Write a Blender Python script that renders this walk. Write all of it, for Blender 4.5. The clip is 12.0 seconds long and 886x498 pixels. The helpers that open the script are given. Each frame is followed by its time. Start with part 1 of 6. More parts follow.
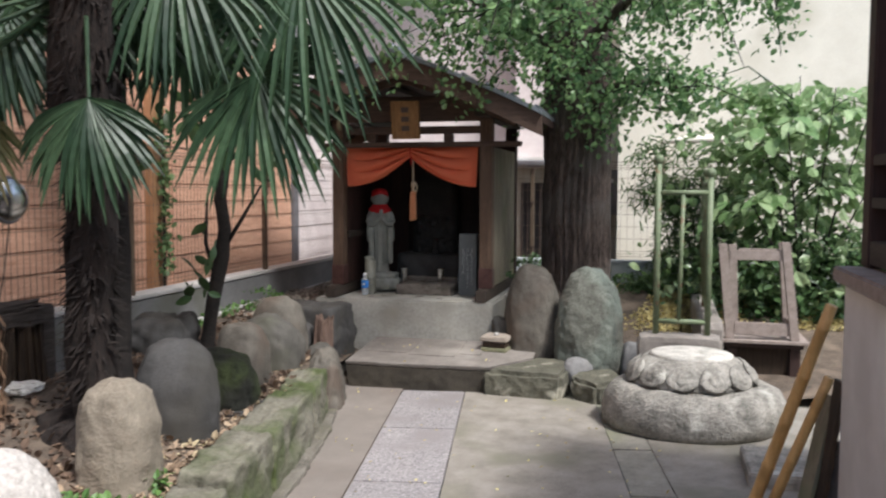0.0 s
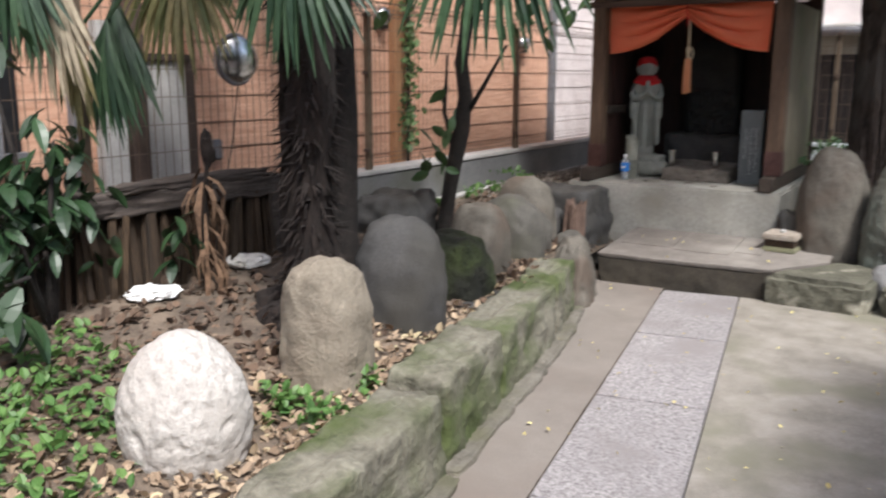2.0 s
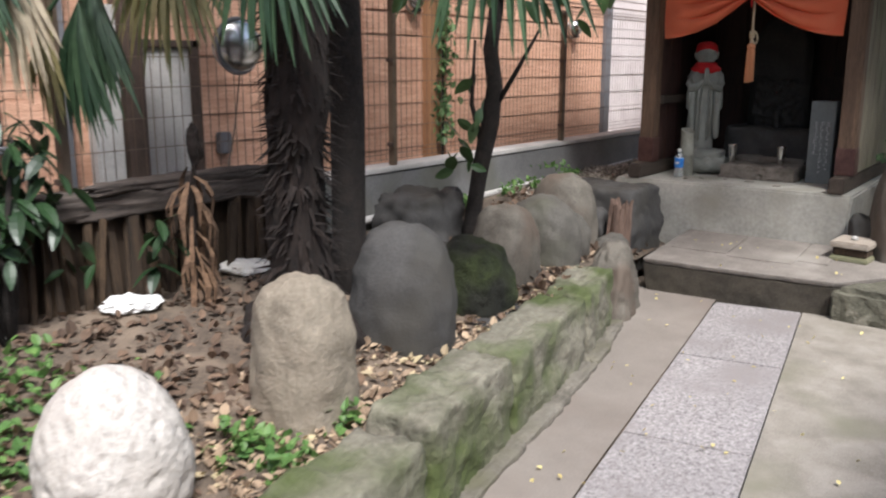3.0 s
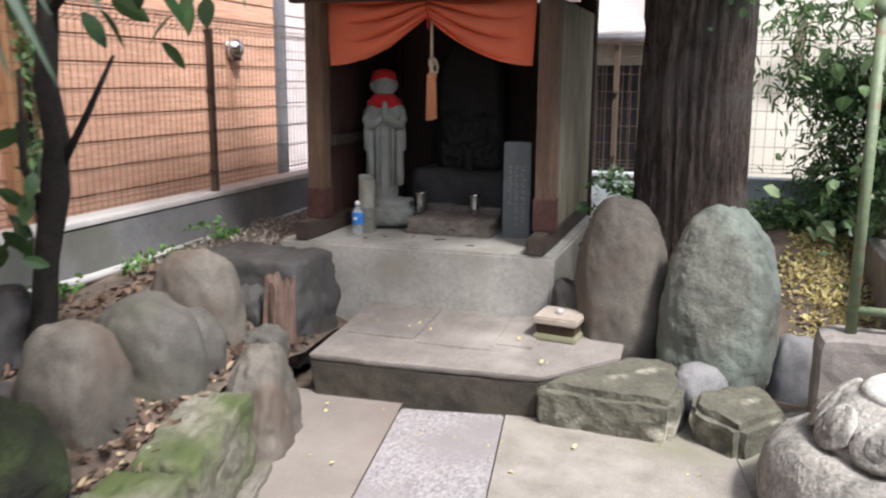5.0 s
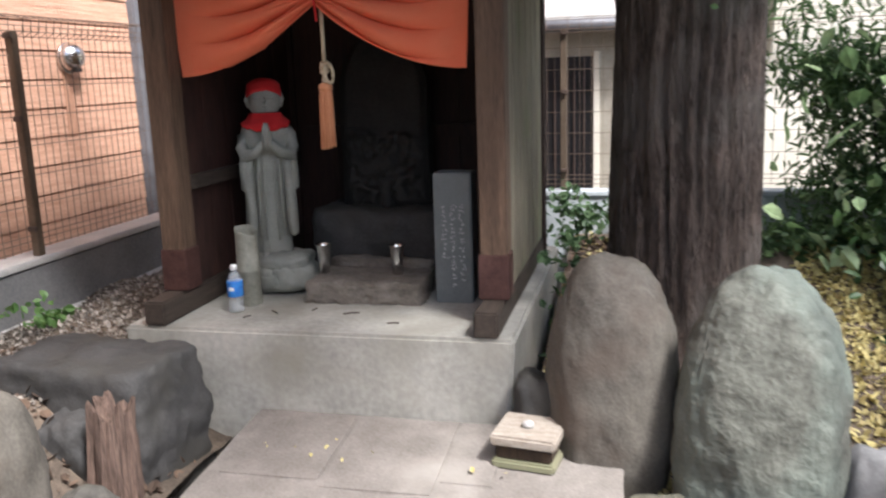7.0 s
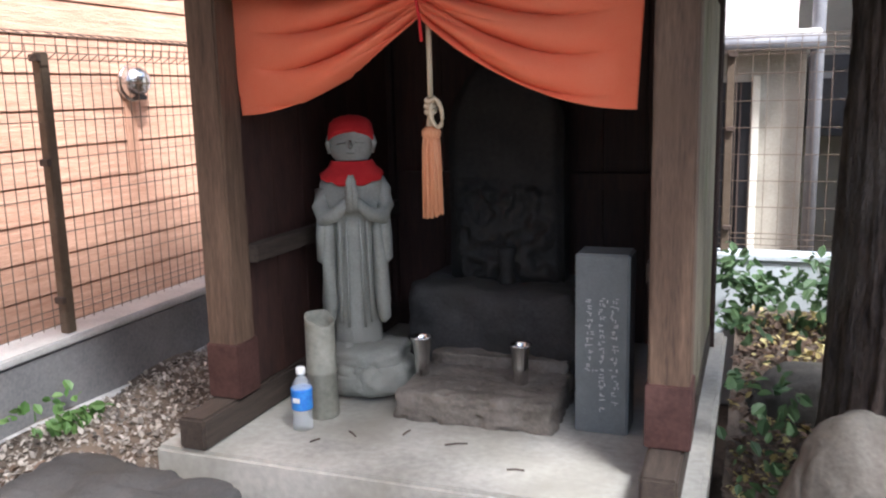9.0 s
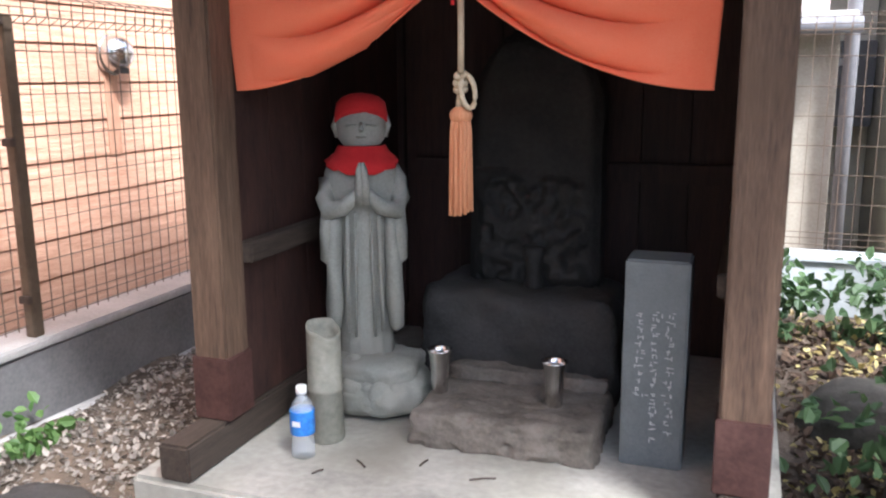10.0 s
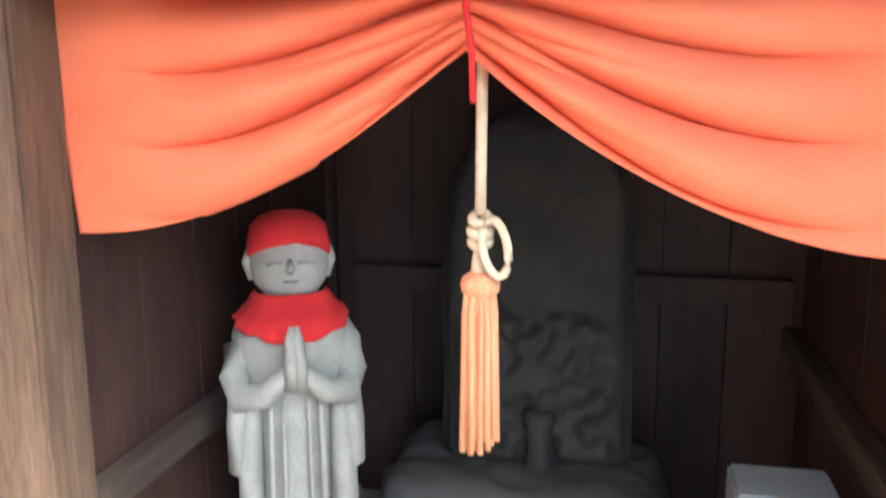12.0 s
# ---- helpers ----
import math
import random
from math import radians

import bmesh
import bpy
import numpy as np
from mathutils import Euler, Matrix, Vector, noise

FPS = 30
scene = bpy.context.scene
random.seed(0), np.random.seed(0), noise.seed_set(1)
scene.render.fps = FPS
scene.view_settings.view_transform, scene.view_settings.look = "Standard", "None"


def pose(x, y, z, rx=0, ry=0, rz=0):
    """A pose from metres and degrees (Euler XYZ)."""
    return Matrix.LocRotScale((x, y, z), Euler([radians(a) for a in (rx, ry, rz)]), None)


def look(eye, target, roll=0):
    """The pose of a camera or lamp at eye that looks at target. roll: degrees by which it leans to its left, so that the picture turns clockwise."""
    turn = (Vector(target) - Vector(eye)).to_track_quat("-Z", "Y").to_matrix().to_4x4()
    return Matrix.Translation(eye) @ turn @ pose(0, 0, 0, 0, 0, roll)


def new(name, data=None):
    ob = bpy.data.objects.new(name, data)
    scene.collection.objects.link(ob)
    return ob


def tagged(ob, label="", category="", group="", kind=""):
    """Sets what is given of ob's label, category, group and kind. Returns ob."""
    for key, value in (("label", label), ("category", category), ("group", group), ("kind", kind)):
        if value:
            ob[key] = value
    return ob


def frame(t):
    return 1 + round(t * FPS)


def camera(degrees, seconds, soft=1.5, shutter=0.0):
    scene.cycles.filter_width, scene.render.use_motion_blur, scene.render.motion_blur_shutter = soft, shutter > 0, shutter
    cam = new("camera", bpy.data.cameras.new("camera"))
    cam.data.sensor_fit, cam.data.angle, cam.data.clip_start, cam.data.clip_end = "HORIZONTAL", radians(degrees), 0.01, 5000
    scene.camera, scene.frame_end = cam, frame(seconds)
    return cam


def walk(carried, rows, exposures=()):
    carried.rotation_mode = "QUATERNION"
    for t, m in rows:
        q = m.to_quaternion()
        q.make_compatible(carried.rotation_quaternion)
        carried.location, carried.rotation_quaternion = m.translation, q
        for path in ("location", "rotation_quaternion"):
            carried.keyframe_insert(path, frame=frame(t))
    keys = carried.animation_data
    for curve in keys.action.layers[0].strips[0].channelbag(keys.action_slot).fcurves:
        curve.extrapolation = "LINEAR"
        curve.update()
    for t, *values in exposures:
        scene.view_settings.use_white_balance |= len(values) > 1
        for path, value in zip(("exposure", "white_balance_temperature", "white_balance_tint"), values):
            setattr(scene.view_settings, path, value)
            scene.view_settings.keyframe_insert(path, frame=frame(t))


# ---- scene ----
cam = camera(55.1, 12.0, soft=2.1, shutter=0.4)
PATH = [
    (0, (0.582, -0.6, 1.568), (0.092, 1.335, 1.431), 0.2),
    (0.5, (0.546, -0.562, 1.535), (-0.061, 1.335, 1.35), 0.1),
    (1, (0.488, -0.374, 1.484), (-0.22, 1.477, 1.215), -0.0),
    (1.5, (0.397, -0.142, 1.441), (-0.427, 1.652, 1.121), -0.4),
    (2, (0.343, 0.169, 1.41), (-0.691, 1.835, 1.015), 0.1),
    (2.5, (0.335, 0.407, 1.414), (-0.839, 1.967, 0.977), 0.1),
    (4.5, (0.072, 1.822, 1.488), (-0.745, 3.606, 1.102), 0.7),
    (5, (0.034, 2.174, 1.522), (-0.581, 4.036, 1.132), 0.4),
    (5.5, (-0.026, 2.588, 1.556), (-0.627, 4.457, 1.174), -1.3),
    (6, (-0.126, 2.922, 1.532), (-0.645, 4.811, 1.131), -1.0),
    (6.5, (-0.235, 3.244, 1.546), (-0.604, 5.178, 1.192), -1.4),
    (7, (-0.333, 3.543, 1.589), (-0.786, 5.448, 1.181), -1.9),
    (7.5, (-0.381, 3.846, 1.629), (-0.976, 5.72, 1.259), -1.8),
    (9.5, (-0.807, 4.689, 1.659), (-1.496, 6.531, 1.293), -1.3),
    (10, (-0.92, 4.852, 1.637), (-1.581, 6.696, 1.238), -0.4),
    (10.5, (-1.121, 5.074, 1.674), (-1.646, 6.967, 1.3), -0.8),
    (11, (-1.232, 5.282, 1.668), (-1.648, 7.193, 1.229), -1.6),
    (11.5, (-1.268, 5.538, 1.803), (-1.765, 7.41, 1.304), -1.3),
    (12, (-1.392, 5.69, 1.818), (-1.806, 7.61, 1.448), -0.3),
]
EXPOSURE = [(0, 0.84, 6080, 10), (0.5, 0.86, 6080, 10), (1.5, 1.04, 6080, 10), (2.5, 0.96, 6080, 10), (4.5, 1.38, 6000, 12), (5.5, 1.31, 6000, 12), (7.0, 1.55, 6000, 12), (7.5, 1.67, 5950, 12), (9.5, 2.18, 5750, 12), (10.5, 2.65, 5750, 12), (11.3, 3.38, 5800, 12), (12, 3.82, 5900, 8)]
walk(cam, [(t, look(eye, target, roll)) for t, eye, target, roll in PATH], EXPOSURE)

# ---- light ----
world = bpy.data.worlds.new("world")
scene.world = world
world.use_nodes = True
sky = world.node_tree.nodes.new("ShaderNodeTexSky")
sky.sky_type, sky.sun_disc = "NISHITA", False
sky.sun_elevation, sky.sun_rotation = radians(54.5), radians(128)
sky.air_density, sky.dust_density, sky.ozone_density = 1.0, 4.0, 1.0
world.node_tree.links.new(sky.outputs[0], world.node_tree.nodes["Background"].inputs[0])
world.node_tree.nodes["Background"].inputs[1].default_value = 0.132
sun = new("sun", bpy.data.lights.new("sun", "SUN"))
sun.data.energy, sun.data.angle, sun.data.color = 2.7, radians(9), (1.0, 0.96, 0.9)
sun.matrix_world = look((4.5, -3.5, 8.0), (0, 0, 0))


# ---- materials ----
def surf(name, c1, c2, scale=6.0, rough=0.85, bump=0.3, fine=60.0, c3=None, scale3=1.5, cut3=(0.5, 0.62), metal=0.0,
         stretch=(1, 1, 1), rand=0.0, trans=0.0, dist=0.01):
    """Two-colour grain with finer relief, and a third colour in large patches (moss, stains)."""
    m = bpy.data.materials.new(name)
    m.use_nodes = True
    nt = m.node_tree
    N, L = nt.nodes, nt.links
    b = N["Principled BSDF"]
    b.inputs["Roughness"].default_value = rough
    b.inputs["Metallic"].default_value = metal
    co = N.new("ShaderNodeTexCoord")
    mp = N.new("ShaderNodeMapping")
    mp.inputs["Scale"].default_value = stretch
    L.new(co.outputs["Object"], mp.inputs["Vector"])
    n1 = N.new("ShaderNodeTexNoise")
    n1.inputs["Scale"].default_value, n1.inputs["Detail"].default_value, n1.inputs["Roughness"].default_value = scale, 6, 0.65
    n2 = N.new("ShaderNodeTexNoise")
    n2.inputs["Scale"].default_value, n2.inputs["Detail"].default_value = fine, 4
    for n in (n1, n2):
        L.new(mp.outputs[0], n.inputs["Vector"])
    ad = N.new("ShaderNodeMath")
    ad.operation = "MULTIPLY_ADD"
    L.new(n2.outputs["Fac"], ad.inputs[0])
    ad.inputs[1].default_value = 0.5
    L.new(n1.outputs["Fac"], ad.inputs[2])
    rp = N.new("ShaderNodeValToRGB")
    rp.color_ramp.elements[0].position, rp.color_ramp.elements[1].position = 0.52, 0.98
    rp.color_ramp.elements[0].color, rp.color_ramp.elements[1].color = (*c1, 1), (*c2, 1)
    L.new(ad.outputs[0], rp.inputs[0])
    out = rp.outputs[0]
    if c3:
        n3 = N.new("ShaderNodeTexNoise")
        n3.inputs["Scale"].default_value, n3.inputs["Detail"].default_value = scale3, 5
        L.new(co.outputs["Object"], n3.inputs["Vector"])
        r3 = N.new("ShaderNodeValToRGB")
        r3.color_ramp.elements[0].position, r3.color_ramp.elements[1].position = cut3
        L.new(n3.outputs["Fac"], r3.inputs[0])
        mx = N.new("ShaderNodeMix")
        mx.data_type = "RGBA"
        L.new(r3.outputs[0], mx.inputs["Factor"])
        L.new(out, mx.inputs["A"])
        mx.inputs["B"].default_value = (*c3, 1)
        out = mx.outputs["Result"]
    if rand:
        oi = N.new("ShaderNodeObjectInfo")
        hs = N.new("ShaderNodeHueSaturation")
        mr = N.new("ShaderNodeMapRange")
        mr.inputs["To Min"].default_value, mr.inputs["To Max"].default_value = 1 - rand, 1 + rand
        L.new(oi.outputs["Random"], mr.inputs["Value"])
        L.new(mr.outputs[0], hs.inputs["Value"])
        L.new(out, hs.inputs["Color"])
        out = hs.outputs[0]
    L.new(out, b.inputs["Base Color"])
    if bump:
        bp = N.new("ShaderNodeBump")
        bp.inputs["Strength"].default_value, bp.inputs["Distance"].default_value = bump, dist
        L.new(ad.outputs[0], bp.inputs["Height"])
        L.new(bp.outputs[0], b.inputs["Normal"])
    if trans:
        tr = N.new("ShaderNodeBsdfTranslucent")
        L.new(out, tr.inputs["Color"])
        ms = N.new("ShaderNodeMixShader")
        ms.inputs[0].default_value = trans
        L.new(b.outputs[0], ms.inputs[1])
        L.new(tr.outputs[0], ms.inputs[2])
        L.new(ms.outputs[0], N["Material Output"].inputs["Surface"])
    return m


def leafy(name, c1, c2, trans=0.35, rough=0.45, third=None):
    """Leaf colours that vary from leaf to leaf."""
    m = bpy.data.materials.new(name)
    m.use_nodes = True
    N, L = m.node_tree.nodes, m.node_tree.links
    b = N["Principled BSDF"]
    b.inputs["Roughness"].default_value = rough
    g = N.new("ShaderNodeNewGeometry")
    o = N.new("ShaderNodeObjectInfo")
    a = N.new("ShaderNodeMath")
    a.operation = "ADD"
    L.new(g.outputs["Random Per Island"], a.inputs[0])
    L.new(o.outputs["Random"], a.inputs[1])
    fr = N.new("ShaderNodeMath")
    fr.operation = "FRACT"
    L.new(a.outputs[0], fr.inputs[0])
    rp = N.new("ShaderNodeValToRGB")
    rp.color_ramp.elements[0].color, rp.color_ramp.elements[1].color = (*c1, 1), (*c2, 1)
    if third:
        e = rp.color_ramp.elements.new(0.82)
        e.color = (*c2, 1)
        rp.color_ramp.elements[2].color = (*third, 1)
    L.new(fr.outputs[0], rp.inputs[0])
    nz = N.new("ShaderNodeTexNoise")
    nz.inputs["Scale"].default_value = 30
    co = N.new("ShaderNodeTexCoord")
    L.new(co.outputs["Object"], nz.inputs["Vector"])
    hs = N.new("ShaderNodeHueSaturation")
    mr = N.new("ShaderNodeMapRange")
    mr.inputs["To Min"].default_value, mr.inputs["To Max"].default_value = 0.6, 1.4
    L.new(nz.outputs["Fac"], mr.inputs["Value"])
    L.new(mr.outputs[0], hs.inputs["Value"])
    L.new(rp.outputs[0], hs.inputs["Color"])
    L.new(hs.outputs[0], b.inputs["Base Color"])
    tr = N.new("ShaderNodeBsdfTranslucent")
    L.new(hs.outputs[0], tr.inputs["Color"])
    ms = N.new("ShaderNodeMixShader")
    ms.inputs[0].default_value = trans
    L.new(b.outputs[0], ms.inputs[1])
    L.new(tr.outputs[0], ms.inputs[2])
    L.new(ms.outputs[0], N["Material Output"].inputs["Surface"])
    return m


M_SOIL = surf("soil", (0.045, 0.034, 0.025), (0.15, 0.115, 0.085), 9, 0.95, 0.8, 70, (0.17, 0.13, 0.095), 3, dist=0.02)
M_CONC = surf("worn_concrete", (0.165, 0.148, 0.122), (0.315, 0.287, 0.248), 5, 0.85, 0.35, 130, (0.1737, 0.1645, 0.1189), 1.1)
M_APRON = surf("smooth_concrete", (0.1588, 0.1361, 0.1172), (0.2344, 0.2079, 0.1814), 2.2, 0.8, 0.15, 120, (0.1814, 0.1512, 0.1285), 1.0)
M_GRANITE = surf("granite_slab", (0.085, 0.078, 0.078), (0.44, 0.41, 0.405), 60, 0.78, 0.55, 150, (0.22, 0.2, 0.195), 1.8, (0.48, 0.66), rand=0.08, dist=0.012)
M_MOSSY = surf("mossy_stone", (0.08, 0.073, 0.054), (0.235, 0.222, 0.172), 6, 0.95, 0.9, 45, (0.05625, 0.0735, 0.021), 2.2, (0.42, 0.62), dist=0.02)
M_PLINTH = surf("plinth_concrete", (0.27, 0.265, 0.235), (0.48, 0.465, 0.415), 3, 0.88, 0.22, 40, (0.27, 0.255, 0.21), 2.6, (0.48, 0.75))
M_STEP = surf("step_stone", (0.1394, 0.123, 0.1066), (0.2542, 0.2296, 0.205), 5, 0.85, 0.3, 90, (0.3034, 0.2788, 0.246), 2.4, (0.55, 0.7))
M_STONE = surf("grey_boulder", (0.0468, 0.04316, 0.0364), (0.104, 0.0962, 0.0832), 8, 0.85, 0.5, 90, (0.0728, 0.0702, 0.052), 2.5, dist=0.012)
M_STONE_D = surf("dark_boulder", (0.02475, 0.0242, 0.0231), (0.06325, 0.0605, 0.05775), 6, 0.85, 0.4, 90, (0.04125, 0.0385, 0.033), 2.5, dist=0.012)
M_STONE_W = surf("pale_pitted_stone", (0.3, 0.275, 0.25), (0.56, 0.53, 0.49), 26, 0.9, 0.7, 70, (0.4057, 0.3767, 0.3429), 3, dist=0.013)
M_STONE_T = surf("tan_stone", (0.136, 0.116, 0.088), (0.264, 0.228, 0.176), 9, 0.9, 0.7, 70, (0.248, 0.208, 0.16), 2.5, dist=0.015)
M_STONE_B = surf("brown_boulder", (0.062, 0.055, 0.045), (0.15, 0.134, 0.11), 5, 0.82, 0.4, 90, (0.0918, 0.07038, 0.05386), 2.2, dist=0.01)
M_STONE_G = surf("green_grey_boulder", (0.0612, 0.0612, 0.04896), (0.1656, 0.1692, 0.1404), 7, 0.85, 0.6, 60, (0.1728, 0.2052, 0.1728), 2.0, (0.5, 0.7), dist=0.017)
M_FLANK = surf("lichened_rock", (0.05, 0.049, 0.034), (0.135, 0.128, 0.095), 7, 0.9, 0.8, 50, (0.38, 0.36, 0.29), 5.5, (0.6, 0.72), dist=0.02)
# damp stone, darkened further for the shade under the tread
M_RISER = surf("shaded_riser_stone", (0.024, 0.02, 0.0145), (0.065, 0.055, 0.04), 6, 0.9, 0.4, 80)
M_PALEBLUE = surf("blue_white_paint", (0.4, 0.44, 0.46), (0.54, 0.58, 0.6), 3, 0.8, 0.15, 60, (0.36, 0.39, 0.4), 1.5)
# tan render dimmed in its colour to stand for the eave's shade
M_DIMWALL = surf("eave_shaded_roughcast", (0.27, 0.245, 0.2), (0.4, 0.37, 0.31), 4, 0.9, 0.4, 60)
M_FOOTING = surf("dirty_footing", (0.075, 0.067, 0.052), (0.2, 0.182, 0.152), 5, 0.92, 0.6, 60, (0.1, 0.095, 0.06), 2.5)
M_BEAM = surf("grey_rotten_beam", (0.018, 0.014, 0.012), (0.1, 0.08, 0.068), 5, 0.9, 0.7, 30, stretch=(9, 0.7, 9), dist=0.01)
# stave brown lowered to carry the deep shade under the plants
M_STAVE = surf("shaded_dry_stave", (0.016, 0.0095, 0.005), (0.075, 0.047, 0.025), 5, 0.9, 0.5, 30, stretch=(9, 9, 0.7), rand=0.45, dist=0.006)
M_MOSS = surf("moss", (0.0126, 0.0168, 0.007), (0.045, 0.06, 0.018), 12, 1.0, 0.9, 90, (0.013, 0.014, 0.009), 3, dist=0.02)
M_LOTUS = surf("weathered_granite", (0.105, 0.1, 0.085), (0.38, 0.355, 0.31), 8, 0.92, 0.9, 55, (0.52, 0.5, 0.44), 4.5, (0.56, 0.7), dist=0.02)
M_LICHEN = surf("pale_lichened_granite", (0.3, 0.285, 0.25), (0.62, 0.59, 0.53), 10, 0.92, 0.7, 60, (0.25, 0.24, 0.2), 6, (0.55, 0.68), dist=0.012)
M_STATUE = surf("statue_stone", (0.24, 0.248, 0.216), (0.352, 0.36, 0.32), 7, 0.85, 0.3, 120, (0.264, 0.264, 0.232), 3)
# near-black base holds the shade inside the shrine; pale worn patches
M_STELE = surf("shaded_stele_stone", (0.009638, 0.00909, 0.008535), (0.02754, 0.02616, 0.02341), 8, 0.8, 0.6, 60, (0.05508, 0.05099, 0.04406), 4.5, (0.66, 0.76))
M_ALTAR = surf("altar_stone", (0.0992, 0.0868, 0.0713), (0.217, 0.1922, 0.1612), 8, 0.9, 0.6, 80, (0.248, 0.2232, 0.1922), 4, (0.55, 0.7))
M_SLATE = surf("slate_pillar", (0.11, 0.125, 0.13), (0.18, 0.2, 0.2), 10, 0.6, 0.15, 150)
M_COBBLE = surf("grey_cobble", (0.12, 0.118, 0.115), (0.22, 0.215, 0.21), 7, 0.75, 0.2, 90)
M_CHALK = surf("engraved_white", (0.5, 0.51, 0.5), (0.7, 0.7, 0.68), 60, 0.9, 0.0)
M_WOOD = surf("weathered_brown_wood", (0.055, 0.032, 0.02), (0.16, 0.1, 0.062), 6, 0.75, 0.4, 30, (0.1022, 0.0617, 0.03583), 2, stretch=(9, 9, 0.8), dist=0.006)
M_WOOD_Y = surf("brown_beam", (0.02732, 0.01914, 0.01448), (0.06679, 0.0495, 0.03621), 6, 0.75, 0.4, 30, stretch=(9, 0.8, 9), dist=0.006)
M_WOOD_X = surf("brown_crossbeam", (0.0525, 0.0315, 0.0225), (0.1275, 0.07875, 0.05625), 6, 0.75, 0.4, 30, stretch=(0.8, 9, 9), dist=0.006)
# reddish-dark wood, lowered further to paint the shrine's dim interior
M_DARKWOOD = surf("dark_reddish_board", (0.019, 0.009, 0.0072), (0.057, 0.027, 0.02), 5, 0.65, 0.35, 30, stretch=(9, 3, 0.7), rand=0.2, dist=0.005)
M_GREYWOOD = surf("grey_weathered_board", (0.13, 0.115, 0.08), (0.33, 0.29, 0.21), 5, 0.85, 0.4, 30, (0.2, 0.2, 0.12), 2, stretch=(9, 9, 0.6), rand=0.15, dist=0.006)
M_SHEATH = surf("oxidised_metal_sheath", (0.055, 0.024, 0.02), (0.12, 0.06, 0.05), 12, 0.5, 0.15, 80, metal=0.3)
M_ROOF = surf("grey_metal_roof", (0.16, 0.18, 0.2), (0.3, 0.33, 0.36), 5, 0.5, 0.15, 70, metal=0.3)
M_GOLDWOOD = surf("plaque_wood", (0.2, 0.095, 0.03), (0.36, 0.2, 0.075), 8, 0.6, 0.3, 30, stretch=(6, 6, 1))
M_CLOTH = surf("orange_red_cloth", (0.93, 0.215, 0.1), (0.96, 0.3, 0.155), 3, 0.9, 0.12, 300, trans=0.32, dist=0.003)
M_RED = surf("red_knit_cloth", (0.5, 0.014, 0.018), (0.64, 0.03, 0.03), 10, 0.95, 0.4, 250, dist=0.004)
M_ROPE = surf("cream_rope", (0.5, 0.4, 0.26), (0.68, 0.58, 0.41), 40, 0.9, 0.4, 200, dist=0.003)
M_TASSEL = surf("salmon_tassel", (0.6, 0.24, 0.11), (0.78, 0.38, 0.2), 20, 0.9, 0.3, 120, stretch=(6, 6, 0.5))
M_SIDING = surf("orange_siding", (0.52, 0.275, 0.175), (0.76, 0.47, 0.33), 6, 0.75, 0.9, 40, stretch=(3, 0.7, 9), rand=0.05, dist=0.01)
M_GREYTRIM = surf("grey_trim", (0.12, 0.12, 0.13), (0.19, 0.19, 0.2), 5, 0.5, 0.1)
M_DKTRIM = surf("brown_trim", (0.05, 0.035, 0.028), (0.1, 0.07, 0.055), 5, 0.5, 0.1)
M_WHITE = surf("white_paint", (0.66, 0.66, 0.65), (0.8, 0.8, 0.78), 4, 0.6, 0.1, 60, (0.6, 0.58, 0.54), 2)
M_PINKWALL = surf("pale_pink_wall", (0.56, 0.49, 0.48), (0.72, 0.66, 0.64), 4, 0.85, 0.3, 60, rand=0.05)
M_BLOCKWALL = surf("retaining_wall", (0.115, 0.115, 0.115), (0.215, 0.212, 0.208), 2.5, 0.9, 0.3, 80, (0.12, 0.12, 0.1), 1.4)
M_COPING = surf("pale_coping", (0.36, 0.35, 0.33), (0.5, 0.48, 0.46), 5, 0.9, 0.2, 80)
M_POST = surf("brown_fence_post", (0.11, 0.08, 0.055), (0.16, 0.12, 0.085), 8, 0.5, 0.05, metal=0.3)
M_WIRE = surf("brown_fence_wire", (0.12, 0.085, 0.065), (0.19, 0.14, 0.1), 8, 0.5, 0.0, metal=0.3)
M_STEEL = surf("brushed_steel", (0.6, 0.6, 0.6), (0.75, 0.74, 0.72), 8, 0.22, 0.05, metal=1.0)
M_GREENPIPE = surf("flaking_green_paint", (0.085, 0.115, 0.06), (0.18, 0.22, 0.125), 10, 0.6, 0.3, 60, (0.16, 0.09, 0.05), 9, (0.6, 0.68), dist=0.004)
M_BARK = surf("furrowed_bark", (0.0336, 0.0252, 0.0204), (0.192, 0.144, 0.1176), 7, 0.95, 1.0, 22, (0.144, 0.12, 0.102), 3, stretch=(4, 4, 0.9), dist=0.08)
M_DARKBARK = surf("dark_bark", (0.0055, 0.0042, 0.0036), (0.022, 0.0165, 0.013), 12, 0.95, 0.8, 60, dist=0.015)
M_FIBRE = surf("palm_fibre", (0.005, 0.0032, 0.0024), (0.024, 0.0145, 0.0105), 14, 1.0, 1.0, 60, stretch=(3, 3, 0.7), dist=0.02)
M_BAMBOO = surf("dry_bamboo", (0.462, 0.266, 0.084), (0.7, 0.434, 0.168), 5, 0.5, 0.1, 60, (0.392, 0.238, 0.084), 4, stretch=(5, 5, 0.6))
M_BAMBOO_G = surf("grey_bamboo_vase", (0.17, 0.172, 0.14), (0.31, 0.305, 0.255), 8, 0.7, 0.2, 60)
M_CRATE = surf("pale_grey_wood", (0.195, 0.1575, 0.135), (0.33, 0.2775, 0.2475), 6, 0.85, 0.35, 30, stretch=(3, 3, 3), dist=0.005)
M_PLASTER = surf("white_plaster", (0.6, 0.6, 0.58), (0.7, 0.7, 0.68), 2, 0.9, 0.15, 60, (0.52, 0.52, 0.5), 1.2)
M_BEIGE = surf("beige_wall", (0.62, 0.59, 0.5), (0.74, 0.715, 0.62), 2, 0.9, 0.25, 50, (0.55, 0.52, 0.43), 1.0)
